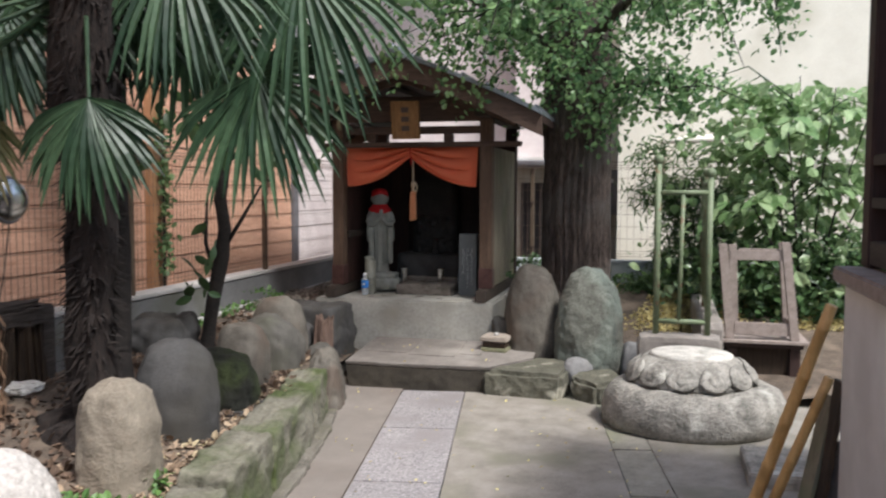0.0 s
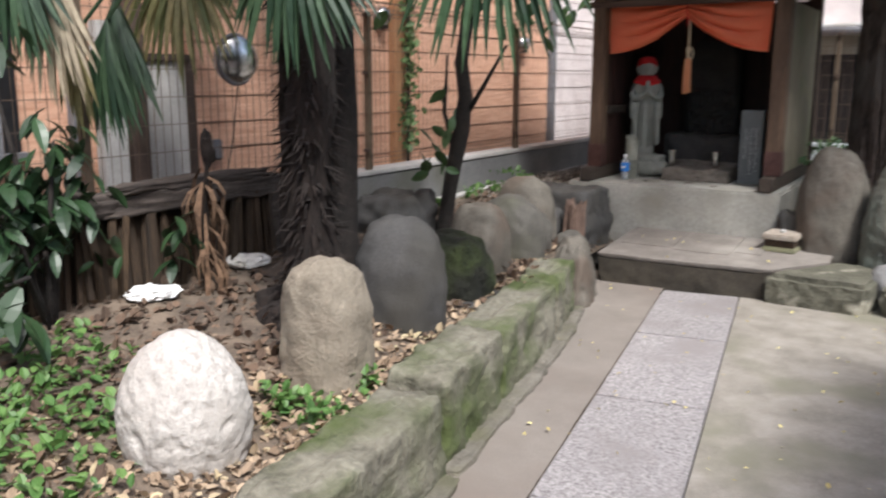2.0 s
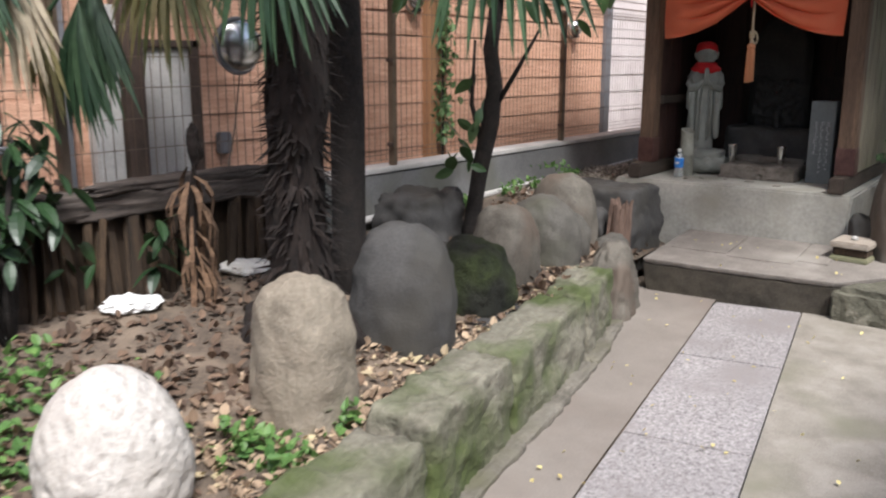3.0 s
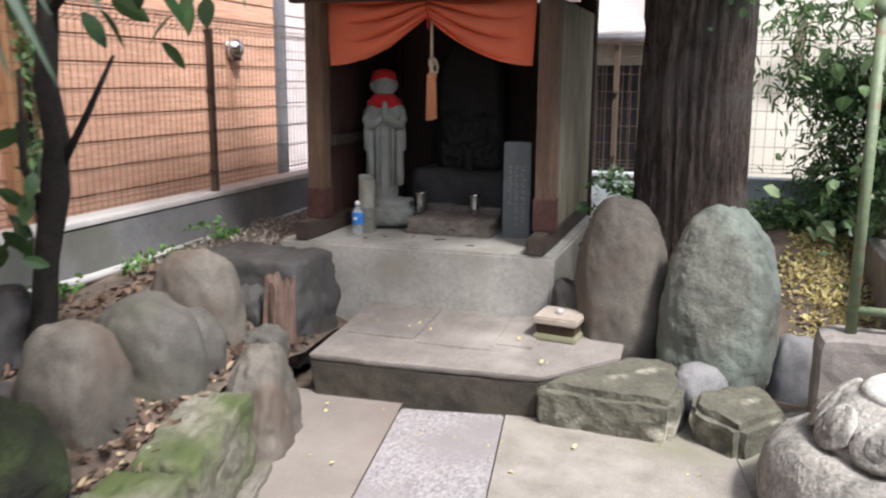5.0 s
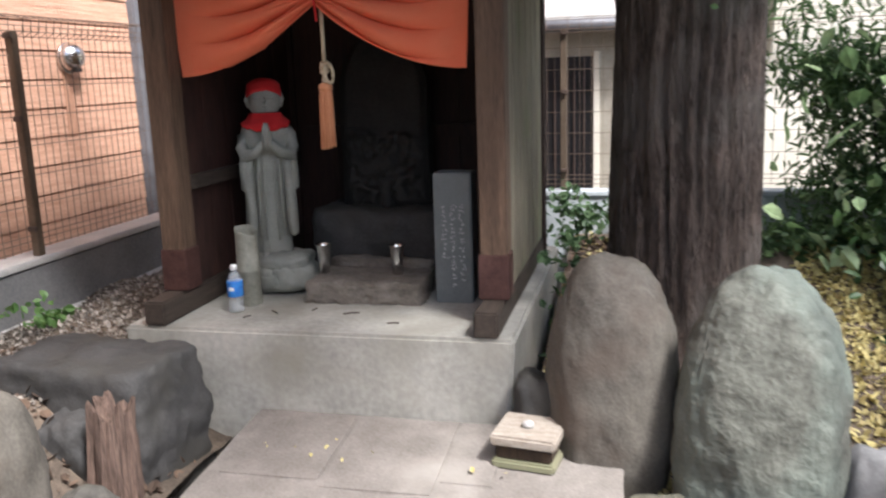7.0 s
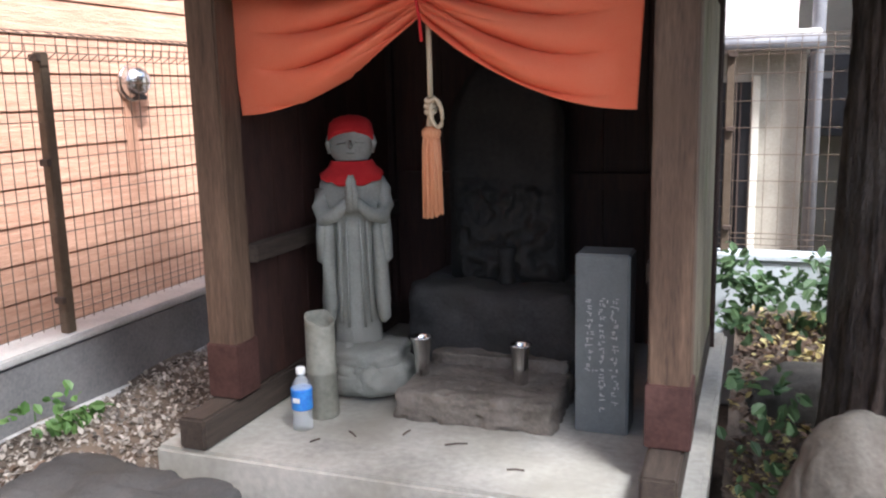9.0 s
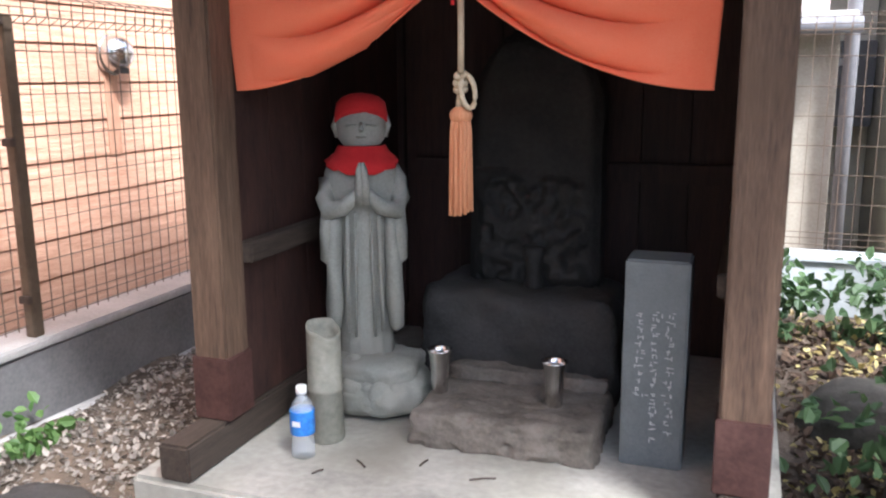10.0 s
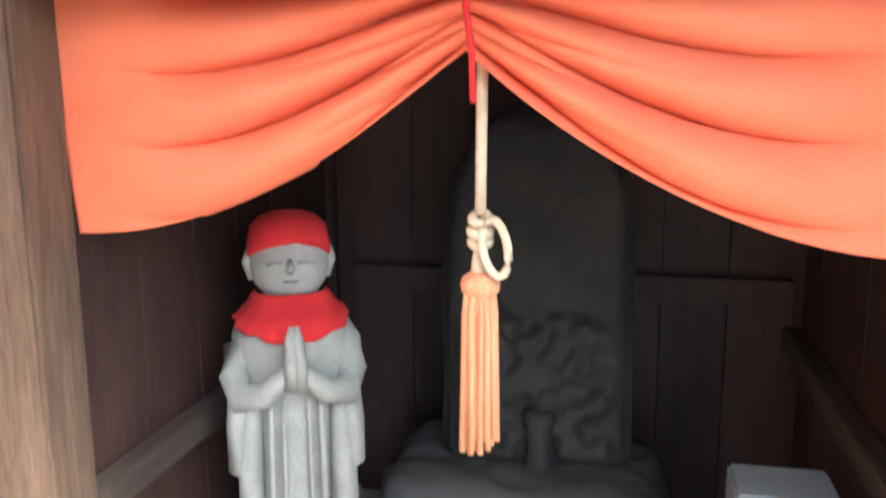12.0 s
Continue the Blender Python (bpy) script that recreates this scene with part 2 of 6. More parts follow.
M_DARK = surf("dark_interior", (0.008, 0.008, 0.009), (0.016, 0.016, 0.018), 4, 0.35, 0.0)
M_LEAF = leafy("ginkgo_leaf", (0.06, 0.14, 0.055), (0.27, 0.43, 0.18), 0.5, 0.4)
M_BAMBOOLEAF = leafy("bamboo_leaf", (0.05, 0.1, 0.04), (0.17, 0.26, 0.11), 0.4, 0.45)
# leaf green paled to include the sky's reflection
M_SHRUB = leafy("broad_shrub_leaf", (0.17, 0.29, 0.11), (0.42, 0.54, 0.3), 0.42, 0.28)
M_BUSH = leafy("dark_bush_leaf", (0.028, 0.065, 0.022), (0.085, 0.15, 0.055), 0.25, 0.35)
M_MIDLEAF = leafy("mid_green_leaf", (0.035, 0.075, 0.03), (0.1, 0.165, 0.07), 0.35, 0.6)
M_PALM = leafy("palm_blade", (0.018, 0.045, 0.022), (0.07, 0.125, 0.062), 0.3, 0.42)
M_PALM_T = leafy("dry_palm_blade", (0.2, 0.16, 0.1), (0.42, 0.36, 0.26), 0.25, 0.8)
M_GUTTER = surf("mossy_paving", (0.17, 0.16, 0.13), (0.32, 0.3, 0.25), 6, 0.9, 0.4, 90, (0.19, 0.2, 0.12), 1.6, (0.5, 0.78))
M_PALM_Y = leafy("withered_palm_blade", (0.1, 0.12, 0.04), (0.3, 0.26, 0.12), 0.3, 0.6)
M_WEED = leafy("weed_leaf", (0.07, 0.16, 0.04), (0.16, 0.28, 0.08), 0.35, 0.5)
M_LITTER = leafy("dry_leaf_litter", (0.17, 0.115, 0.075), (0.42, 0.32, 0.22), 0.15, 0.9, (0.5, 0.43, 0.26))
# brown leaves with the shade of their places put into the colour
M_LITTER_D = leafy("shaded_leaf_litter", (0.05, 0.032, 0.022), (0.16, 0.105, 0.07), 0.1, 0.9)
M_CHIPS = leafy("pale_chips", (0.15, 0.13, 0.11), (0.48, 0.43, 0.37), 0.05, 0.9)
# old plank brown, darkened for the shade along the left wall
M_PLANK = surf("shaded_rotten_plank", (0.012, 0.008, 0.005), (0.06, 0.037, 0.02), 5, 0.9, 0.5, 30, stretch=(9, 9, 0.7), rand=0.25, dist=0.006)
M_YELLOW = leafy("fallen_ginkgo_leaf", (0.36, 0.28, 0.1), (0.68, 0.6, 0.28), 0.25, 0.8, (0.34, 0.25, 0.13))
M_BLOCKWOOD = surf("pale_worn_wood", (0.255, 0.2125, 0.1662), (0.442, 0.391, 0.3324), 8, 0.85, 0.4, 40, stretch=(2, 6, 6))


# ---- helpers of the scene ----
def part(name, bm, material, parent=None, label="", smooth=False):
    me = bpy.data.meshes.new(name)
    if isinstance(bm, tuple):
        me.from_pydata(bm[0], [], bm[1])
    else:
        bmesh.ops.recalc_face_normals(bm, faces=bm.faces)
        bm.to_mesh(me)
        bm.free()
    if smooth:
        for p in me.polygons:
            p.use_smooth = True
    me.materials.append(material)
    ob = new(name, me)
    if parent is not None:
        ob.parent = parent
        ob.matrix_parent_inverse = parent.matrix_world.inverted() if parent.type != "EMPTY" else Matrix.Translation(parent.location).inverted()
    if label:
        tagged(ob, label)
    return ob


def thing(name, label, category, at=(0, 0, 0), group="", kind=""):
    e = new(name)
    e.location = at
    e.empty_display_size = 0.1
    return tagged(e, label, category, group, kind)


def slab(bm, x0, x1, y0, y1, z0, z1, bevel=0.0, m=None):
    """A box, rounded at its edges."""
    r = bmesh.ops.create_cube(bm, size=1.0)
    vs = r["verts"]
    bmesh.ops.transform(bm, verts=vs, matrix=Matrix.Translation(((x0 + x1) / 2, (y0 + y1) / 2, (z0 + z1) / 2)) @ Matrix.Diagonal((abs(x1 - x0), abs(y1 - y0), abs(z1 - z0), 1)))
    if m is not None:
        bmesh.ops.transform(bm, verts=vs, matrix=m)
    if bevel:
        es = list({e for v in vs for e in v.link_edges})
        bmesh.ops.bevel(bm, geom=es, offset=bevel, segments=2, affect="EDGES", clamp_overlap=True)
    return bm


def one(x0, x1, y0, y1, z0, z1, bevel=0.004, m=None):
    return slab(bmesh.new(), x0, x1, y0, y1, z0, z1, bevel, m)


def tube(pts, radii, seg=10, wob=0.0, bm=None, cap=True):
    """A swept round bar through pts."""
    bm = bm or bmesh.new()
    pts = [Vector(p) for p in pts]
    if not isinstance(radii, (list, tuple)):
        radii = [radii] * len(pts)
    rings = []
    up = Vector((0.13, 0.31, 0.94))
    for i, p in enumerate(pts):
        t = (pts[min(i + 1, len(pts) - 1)] - pts[max(i - 1, 0)]).normalized()
        if abs(t.dot(up)) > 0.95:
            a = t.cross(Vector((1, 0.1, 0))).normalized()
        else:
            a = t.cross(up).normalized()
        b = t.cross(a)
        ring = []
        for k in range(seg):
            an = 2 * math.pi * k / seg
            r = radii[i] * (1 + wob * noise.noise(Vector((math.cos(an) * 2, math.sin(an) * 2, i * 0.7)) + p))
            ring.append(bm.verts.new(p + (a * math.cos(an) + b * math.sin(an)) * r))
        rings.append(ring)
    for r0, r1 in zip(rings, rings[1:]):
        for k in range(seg):
            bm.faces.new((r0[k], r0[(k + 1) % seg], r1[(k + 1) % seg], r1[k]))
    if cap:
        bm.faces.new(rings[0][::-1])
        bm.faces.new(rings[-1])
    return bm


def lathe(profile, seg=24, at=(0, 0, 0), sx=1.0, sy=1.0, bm=None):
    """A turned body: profile of (radius, z)."""
    bm = bm or bmesh.new()
    rings = []
    for r, z in profile:
        rings.append([bm.verts.new((at[0] + r * sx * math.cos(2 * math.pi * k / seg), at[1] + r * sy * math.sin(2 * math.pi * k / seg), at[2] + z)) for k in range(seg)])
    for r0, r1 in zip(rings, rings[1:]):
        for k in range(seg):
            bm.faces.new((r0[k], r0[(k + 1) % seg], r1[(k + 1) % seg], r1[k]))
    bm.faces.new(rings[0][::-1])
    bm.faces.new(rings[-1])
    return bm


def lump(at, size, n=2.5, rough=0.05, seed=0, turn=0.0, taper=0.0, cuts=14, freq=1.6, fine=0.012, lean=0.0, facet=0.0, crease=0.0, pits=0.0, belly=0.0):
    """A boulder or rough block: a superquadric with lumps. at: the middle of its foot; size: width, depth, height."""
    bm = bmesh.new()
    bmesh.ops.create_cube(bm, size=2.0)
    bmesh.ops.subdivide_edges(bm, edges=bm.edges[:], cuts=cuts, use_grid_fill=True)
    off = Vector((seed * 7.3, seed * 3.1, seed * 1.7))
    c, s = math.cos(radians(turn)), math.sin(radians(turn))
    for v in bm.verts:
        u = v.co.copy()
        u *= max(abs(u.x), abs(u.y), abs(u.z)) / (abs(u.x) ** n + abs(u.y) ** n + abs(u.z) ** n) ** (1 / n)
        d = u.normalized()
        k = 1 + rough * 2 * noise.noise(d * freq + off) + rough * noise.noise(d * freq * 2.7 + off)
        if facet:
            k += facet * (noise.cell(d * 3 + off) - 0.5)
        if crease:
            k -= crease * max(0, 1 - 10 * abs(noise.noise(d * 2.3 + off * 1.3))) + crease * 0.6 * max(0, 1 - 9 * abs(noise.noise(d * 5.1 + off)))
        u *= k
        w = 1 - taper * (u.z + 1) / 2 - belly * ((u.z + 0.25) / 1.25) ** 2
        p = Vector((u.x * size[0] / 2 * w + lean * (u.z + 1) / 2, u.y * size[1] / 2 * w, (u.z + 1) * size[2] / 2))
        q = p * 9 + off
        p += d * fine * noise.noise(q) + d * fine * 0.6 * noise.noise(q * 3)
        if pits:
            p -= d * pits * max(0, noise.noise(q * 2.6 + Vector((4, 1, 7))) * 2.2 - 0.35)
        v.co = (at[0] + p.x * c - p.y * s, at[1] + p.x * s + p.y * c, at[2] + p.z)
    return bm


def boulder(name, label, at, size, material, category="stone", **kw):
    group = kw.pop("group", "")
    sunk = 0.22 * size[2]
    at, size = (at[0], at[1], at[2] - sunk), (size[0], size[1], size[2] + sunk)
    return tagged(part(name, lump(at, size, **kw), material, smooth=True), label, category, group)


def leaf_cloud(points, size, rng, up=0.35, jitter=0.5, droop=0.0, wide=1.0):
    """Many small folded leaves: vertices and faces of six-sided blades at the points."""
    vs, fs = [], []
    for p in points:
        a = Vector(rng.normal(size=3))
        a.z -= droop
        a.normalize()
        nrm = Vector(rng.normal(size=3)) * (1 - up) + Vector((0, 0, 2.5 * up))
        b = a.cross(nrm)
        if b.length < 1e-3:
            continue
        b.normalize()
        n2 = b.cross(a)
        b = b * wide
        s = size * (1 + jitter * (rng.random() * 2 - 1))
        i = len(vs)
        p = Vector(p)
        vs += [p, p + (a * 0.35 + b * 0.34 + n2 * 0.08) * s, p + (a * 0.75 + b * 0.26 + n2 * 0.06) * s, p + a * s - n2 * 0.08 * s,
               p + (a * 0.75 - b * 0.26 + n2 * 0.06) * s, p + (a * 0.35 - b * 0.34 + n2 * 0.08) * s]
        fs += [(i, i + 1, i + 2, i + 3), (i, i + 3, i + 4, i + 5)]
    return [tuple(v) for v in vs], fs


def leaf_blade(length, width, fold=0.12, bend=0.15, n=5):
    """One broad leaf along +y with a folded midrib and a pointed tip."""
    bm = bmesh.new()
    rows = []
    for i in range(n + 1):
        t = i / n
        w = width * math.sin(math.pi * min(1, t * 0.93 + 0.04)) ** 0.75 * (1 - 0.25 * t) / 2
        z = -bend * length * t * t
        rows.append([bm.verts.new((-w, t * length, z + fold * w)), bm.verts.new((0, t * length, z)), bm.verts.new((w, t * length, z + fold * w))])
    for r0, r1 in zip(rows, rows[1:]):
        for k in (0, 1):
            bm.faces.new((r0[k], r0[k + 1], r1[k + 1], r1[k]))
    me = bpy.data.meshes.new("leaf")
    bm.to_mesh(me)
    bm.free()
    return me


def hang_leaves(parent, me, spots, name="leaf"):
    """Leaves of one mesh, each an object under its plant; spots of (place, heading, dip, roll, scale)."""
    inv = Matrix.Translation(parent.location).inverted()
    for p, head, dip, roll, s in spots:
        ob = new(name, me)
        ob.parent = parent
        ob.matrix_parent_inverse = inv
        ob.matrix_basis = pose(*p, dip, roll, head) @ Matrix.Diagonal((s, s, s, 1))


# ---- ground, beds, paving ----
def sheet(x0, x1, y0, y1, nx, ny, zf):
    vs = [(x0 + (x1 - x0) * i / nx, y0 + (y1 - y0) * j / ny, 0) for j in range(ny + 1) for i in range(nx + 1)]
    vs = [(x, y, zf(x, y)) for x, y, _ in vs]
    fs = [(j * (nx + 1) + i, j * (nx + 1) + i + 1, (j + 1) * (nx + 1) + i + 1, (j + 1) * (nx + 1) + i) for j in range(ny) for i in range(nx)]
    return vs, fs


def kerb_x(y):
    """Where the back of the kerb runs."""
    return float(np.interp(y, (-3.0, 0.0, 1.84, 2.6, 3.25, 4.2, 5.0, 5.7, 9.6), (-0.75, -0.98, -1.27, -1.41, -1.53, -1.7, -1.93, -2.06, -2.1)))


def left_soil(x, y):
    rise = min(1, max(0, (-x - 1.5) / 1.3))
    back = min(1, max(0, (y - 4.6) / 2.0)) * min(1, max(0, (-x - 2.0) / 0.4))
    dip = min(1, max(0, (y - 5.3) / 0.4)) * min(1, max(0, (x + 2.45) / 0.25)) if y < 6.6 else 0
    return 0.25 + 0.18 * rise + 0.1 * back - 0.16 * dip + 0.03 * noise.noise(Vector((x * 2.2, y * 2.2, 3))) + 0.012 * noise.noise(Vector((x * 9, y * 9, 1)))


def right_soil(x, y):
    up = min(1, max(0, (y - 6.1) / 1.2))
    return 0.06 + 0.11 * up + 0.34 * min(1, max(0, (y - 6.7) / 2.0)) + 0.03 * noise.noise(Vector((x * 1.8, y * 1.8, 7))) + 0.012 * noise.noise(Vector((x * 8, y * 8, 2)))


ground = tagged(part("ground", sheet(-70, 70, -70, 70, 8, 8, lambda x, y: -0.06), M_SOIL), "bare brown earth", "ground", kind="structure")
vs, fs = sheet(0, 1, -3.0, 9.6, 40, 180, lambda x, y: 0)
vs = [(-3.12 + (kerb_x(y) + 0.1 + 3.12) * x, y, left_soil(-3.12 + (kerb_x(y) + 0.1 + 3.12) * x, y)) for x, y, _ in vs]
bed_left = tagged(part("soil_bed", (vs, fs), M_SOIL, smooth=True), "raised bed of dark earth behind the kerb", "soil bed", kind="structure")
bed_right = tagged(part("soil_bed", sheet(-0.76, 6.5, 5.95, 9.15, 90, 45, right_soil), M_SOIL, smooth=True), "earth strewn with yellow ginkgo leaves", "soil bed", kind="structure")

pave = thing("pavement", "worn concrete yard with a granite slab path", "pavement", (-0.807, 4.0, 0), kind="structure")
PM = pose(-0.807, 4.0, 0, 0, 0, 9.4)


def paver(name, x0, x1, y0, y1, top, material, bev=0.006):
    bm = one(x0, x1, y0, y1, -0.05, top, bev)
    for v in bm.verts:
        v.co.z += 0.004 * noise.noise(v.co * 1.3)
    bm.transform(PM)
    return part(name, bm, material, pave)


def field(name, x0, x1, y0, y1, top, material):
    nx, ny = max(2, int((x1 - x0) / 0.12)), max(2, int((y1 - y0) / 0.12))
    v, f = sheet(x0, x1, y0, y1, nx, ny, lambda x, y: top + 0.006 * noise.noise(Vector((x * 1.5, y * 1.5, 4))))
    v = [tuple(PM @ Vector(p)) for p in v]
    return part(name, (v, f), material, pave, smooth=True)


field("concrete_apron", -1.7, -0.25, -9, 1.95, 0.0, M_APRON)
field("concrete_panel", 0.25, 1.225, -9, 2.2, 0.001, M_CONC)
field("concrete_panel", 1.47, 6.0, -9, 2.0, -0.004, M_CONC)
edges = (-6.57, -5.53, -4.49, -3.45, -2.41, -1.37, -0.33, 0.71, 1.77)
for a, b in zip(edges, edges[1:]):
    paver("granite_slab", -0.243, 0.243, a + 0.003, b - 0.003, 0.005, M_GRANITE)
for k in range(9):
    paver("gutter_stone", 1.228, 1.467, -5.2 + 0.8 * k, -4.41 + 0.8 * k, -0.004, M_GUTTER)

# rough kerb stones along the bed
for y0, y1, h, dx in ((-0.9, 0.3, 0.33, 0), (0.31, 1.45, 0.34, 0.01), (1.46, 2.58, 0.33, 0.02), (2.6, 3.28, 0.35, 0.0), (3.29, 4.25, 0.335, 0.0), (4.27, 4.95, 0.32, 0.0)):
    x0, x1 = kerb_x(y0), kerb_x(y1)
    ln = math.hypot(y1 - y0, x1 - x0)
    ang = math.degrees(math.atan2(x0 - x1, y1 - y0))
    boulder("kerb_stone", "rough kerb stone greened with moss, edging the soil bed", ((x0 + x1) / 2 + 0.12 + dx, (y0 + y1) / 2, -0.03), (0.26, ln, h + 0.03),
            M_MOSSY, "kerb", n=18, rough=0.012, seed=int(y0 * 10) + 11, turn=ang, cuts=26, fine=0.022, taper=0.05, pits=0.012, group="kerb stones")
    # low footing ledge
    boulder("kerb_footing", "low dark footing ledge under the kerb", ((x0 + x1) / 2 + 0.262 + dx, (y0 + y1) / 2, -0.03), (0.11, ln * 0.99, 0.055),
            M_FOOTING, "kerb", n=14, rough=0.02, seed=int(y0 * 10) + 31, turn=ang, cuts=22, fine=0.016, pits=0.01, group="kerb footings")
boulder("kerb_stone", "rough mossy stone closing the end of the kerb", (-1.8, 5.22, -0.03), (0.36, 0.66, 0.43), M_STONE_B, "kerb", n=3.2, rough=0.05, seed=5, turn=16, taper=0.45, cuts=24, fine=0.02, crease=0.02)

# step, flanking blocks and plinth
step = thing("stone_step", "broad low stone step before the shrine", "step", (-1.3, 6.1, 0), kind="structure")


def prism(poly, z0, z1, bevel=0.01, tilt=(0, 0), rough=0.0, cuts=5, seed=0, lift=None):
    """A block on a plan outline, its top tilted or lifted, edges worn."""
    bm = bmesh.new()
    cx, cy = sum(q[0] for q in poly) / len(poly), sum(q[1] for q in poly) / len(poly)
    lo = [bm.verts.new((cx + (x - cx) * 0.97, cy + (y - cy) * 0.97, z0)) for x, y in poly]
    hi = [bm.verts.new((x, y, z1 + tilt[0] * (x - cx) + tilt[1] * (y - cy) + (lift(x, y) if lift else 0))) for x, y in poly]
    n = len(poly)
    bm.faces.new(lo[::-1])
    bm.faces.new(hi)
    for k in range(n):
        bm.faces.new((lo[k], lo[(k + 1) % n], hi[(k + 1) % n], hi[k]))
    bmesh.ops.bevel(bm, geom=bm.edges[:], offset=bevel, segments=2, affect="EDGES", clamp_overlap=True)
    if rough:
        bmesh.ops.triangulate(bm, faces=bm.faces[:])
        for k in range(cuts):
            bmesh.ops.subdivide_edges(bm, edges=[e for e in bm.edges if e.calc_length() > 0.035], cuts=1)
            bmesh.ops.triangulate(bm, faces=bm.faces[:])
        off = Vector((seed * 3.7, seed * 1.9, seed))
        for v in bm.verts:
            q = v.co * 5 + off
            v.co += Vector((noise.noise(q), noise.noise(q + Vector((9, 0, 0))), 0.8 * noise.noise(q + Vector((0, 9, 0))))) * rough
            v.co += Vector((1, 1, 0.6)) * rough * 0.5 * noise.noise(q * 3.3)
    return bm


def step_rise(x, y):
    return 0.07 * min(1, max(0, (y - 5.8) / 0.7))


part("tread_slab", prism([(-1.84, 5.737), (-0.69, 5.783), (-0.37, 6.1), (-0.38, 6.52), (-1.84, 6.56)], 0.172, 0.2, 0.007, rough=0.006, cuts=6, seed=2, lift=step_rise), M_STEP, step)
part("riser", prism([(-1.83, 5.745), (-0.7, 5.79), (-0.39, 6.11), (-0.4, 6.5), (-1.83, 6.5)], -0.05, 0.176, 0.01, rough=0.008, cuts=6, seed=3, lift=step_rise), M_RISER, step, "damp riser, the tread's shade in its dark colour")
for x0, x1, y0, y1 in ((-1.78, -1.4, 6.06, 6.5), (-1.395, -0.99, 6.02, 6.52), (-0.985, -0.8, 6.1, 6.52)):
    bm = one(x0, x1, y0, y1, 0.16, 0.206, 0.006)
    for v in bm.verts:
        v.co.z += 0.07 * min(1, max(0, (v.co.y - 5.8) / 0.7))
    part("paving_stone", bm, M_STEP, step)
tagged(part("flank_rock", prism([(-0.72, 5.735), (-0.1, 5.7), (-0.05, 5.95), (-0.12, 6.24), (-0.36, 6.17)], -0.05, 0.207, 0.03, (-0.02, 0.08), 0.022, 6, 4), M_FLANK), "flat-topped angular rock with moss and pale lichen beside the step", "rock")
tagged(part("flank_rock", prism([(-0.03, 5.78), (0.17, 5.64), (0.37, 5.86), (0.27, 6.06), (0.0, 6.02)], -0.05, 0.17, 0.03, (-0.06, 0.12), 0.024, 6, 9), M_FLANK), "low angular rock with yellow leaves around it", "rock")
boulder("flank_rock", "small pale edging rock", (0.44, 5.9, -0.03), (0.2, 0.24, 0.15), M_LOTUS, "rock", n=4, rough=0.05, seed=24)
bm = one(-2.42, -0.77, 6.545, 8.3, -0.05, 0.6, 0.014)
for v in bm.verts:
    if v.co.x > -1:
        v.co.x += -0.015 if v.co.z > 0.3 else -0.055
plinth = tagged(part("plinth", bm, M_PLINTH), "pale grey concrete plinth with stained face", "plinth", kind="structure")

# ---- left boundary: retaining wall, wire fence, houses ----
rw = thing("wall_left", "grey retaining wall with pale coping", "wall", (-3.17, 3, 0), kind="structure")
part("wall_face", one(-3.22, -3.07, -3.0, 9.4, -0.05, 0.765, 0.006), M_BLOCKWALL, rw)
part("coping", one(-3.24, -3.06, -3.0, 9.4, 0.767, 0.8, 0.006), M_COPING, rw)
part("footing", tube([(-3.05, 4.2 + i * 0.5, 0.5 + 0.008 * (i % 3)) for i in range(11)], 0.025, 8), M_COPING, rw, "pale mortar footing ridge", True)


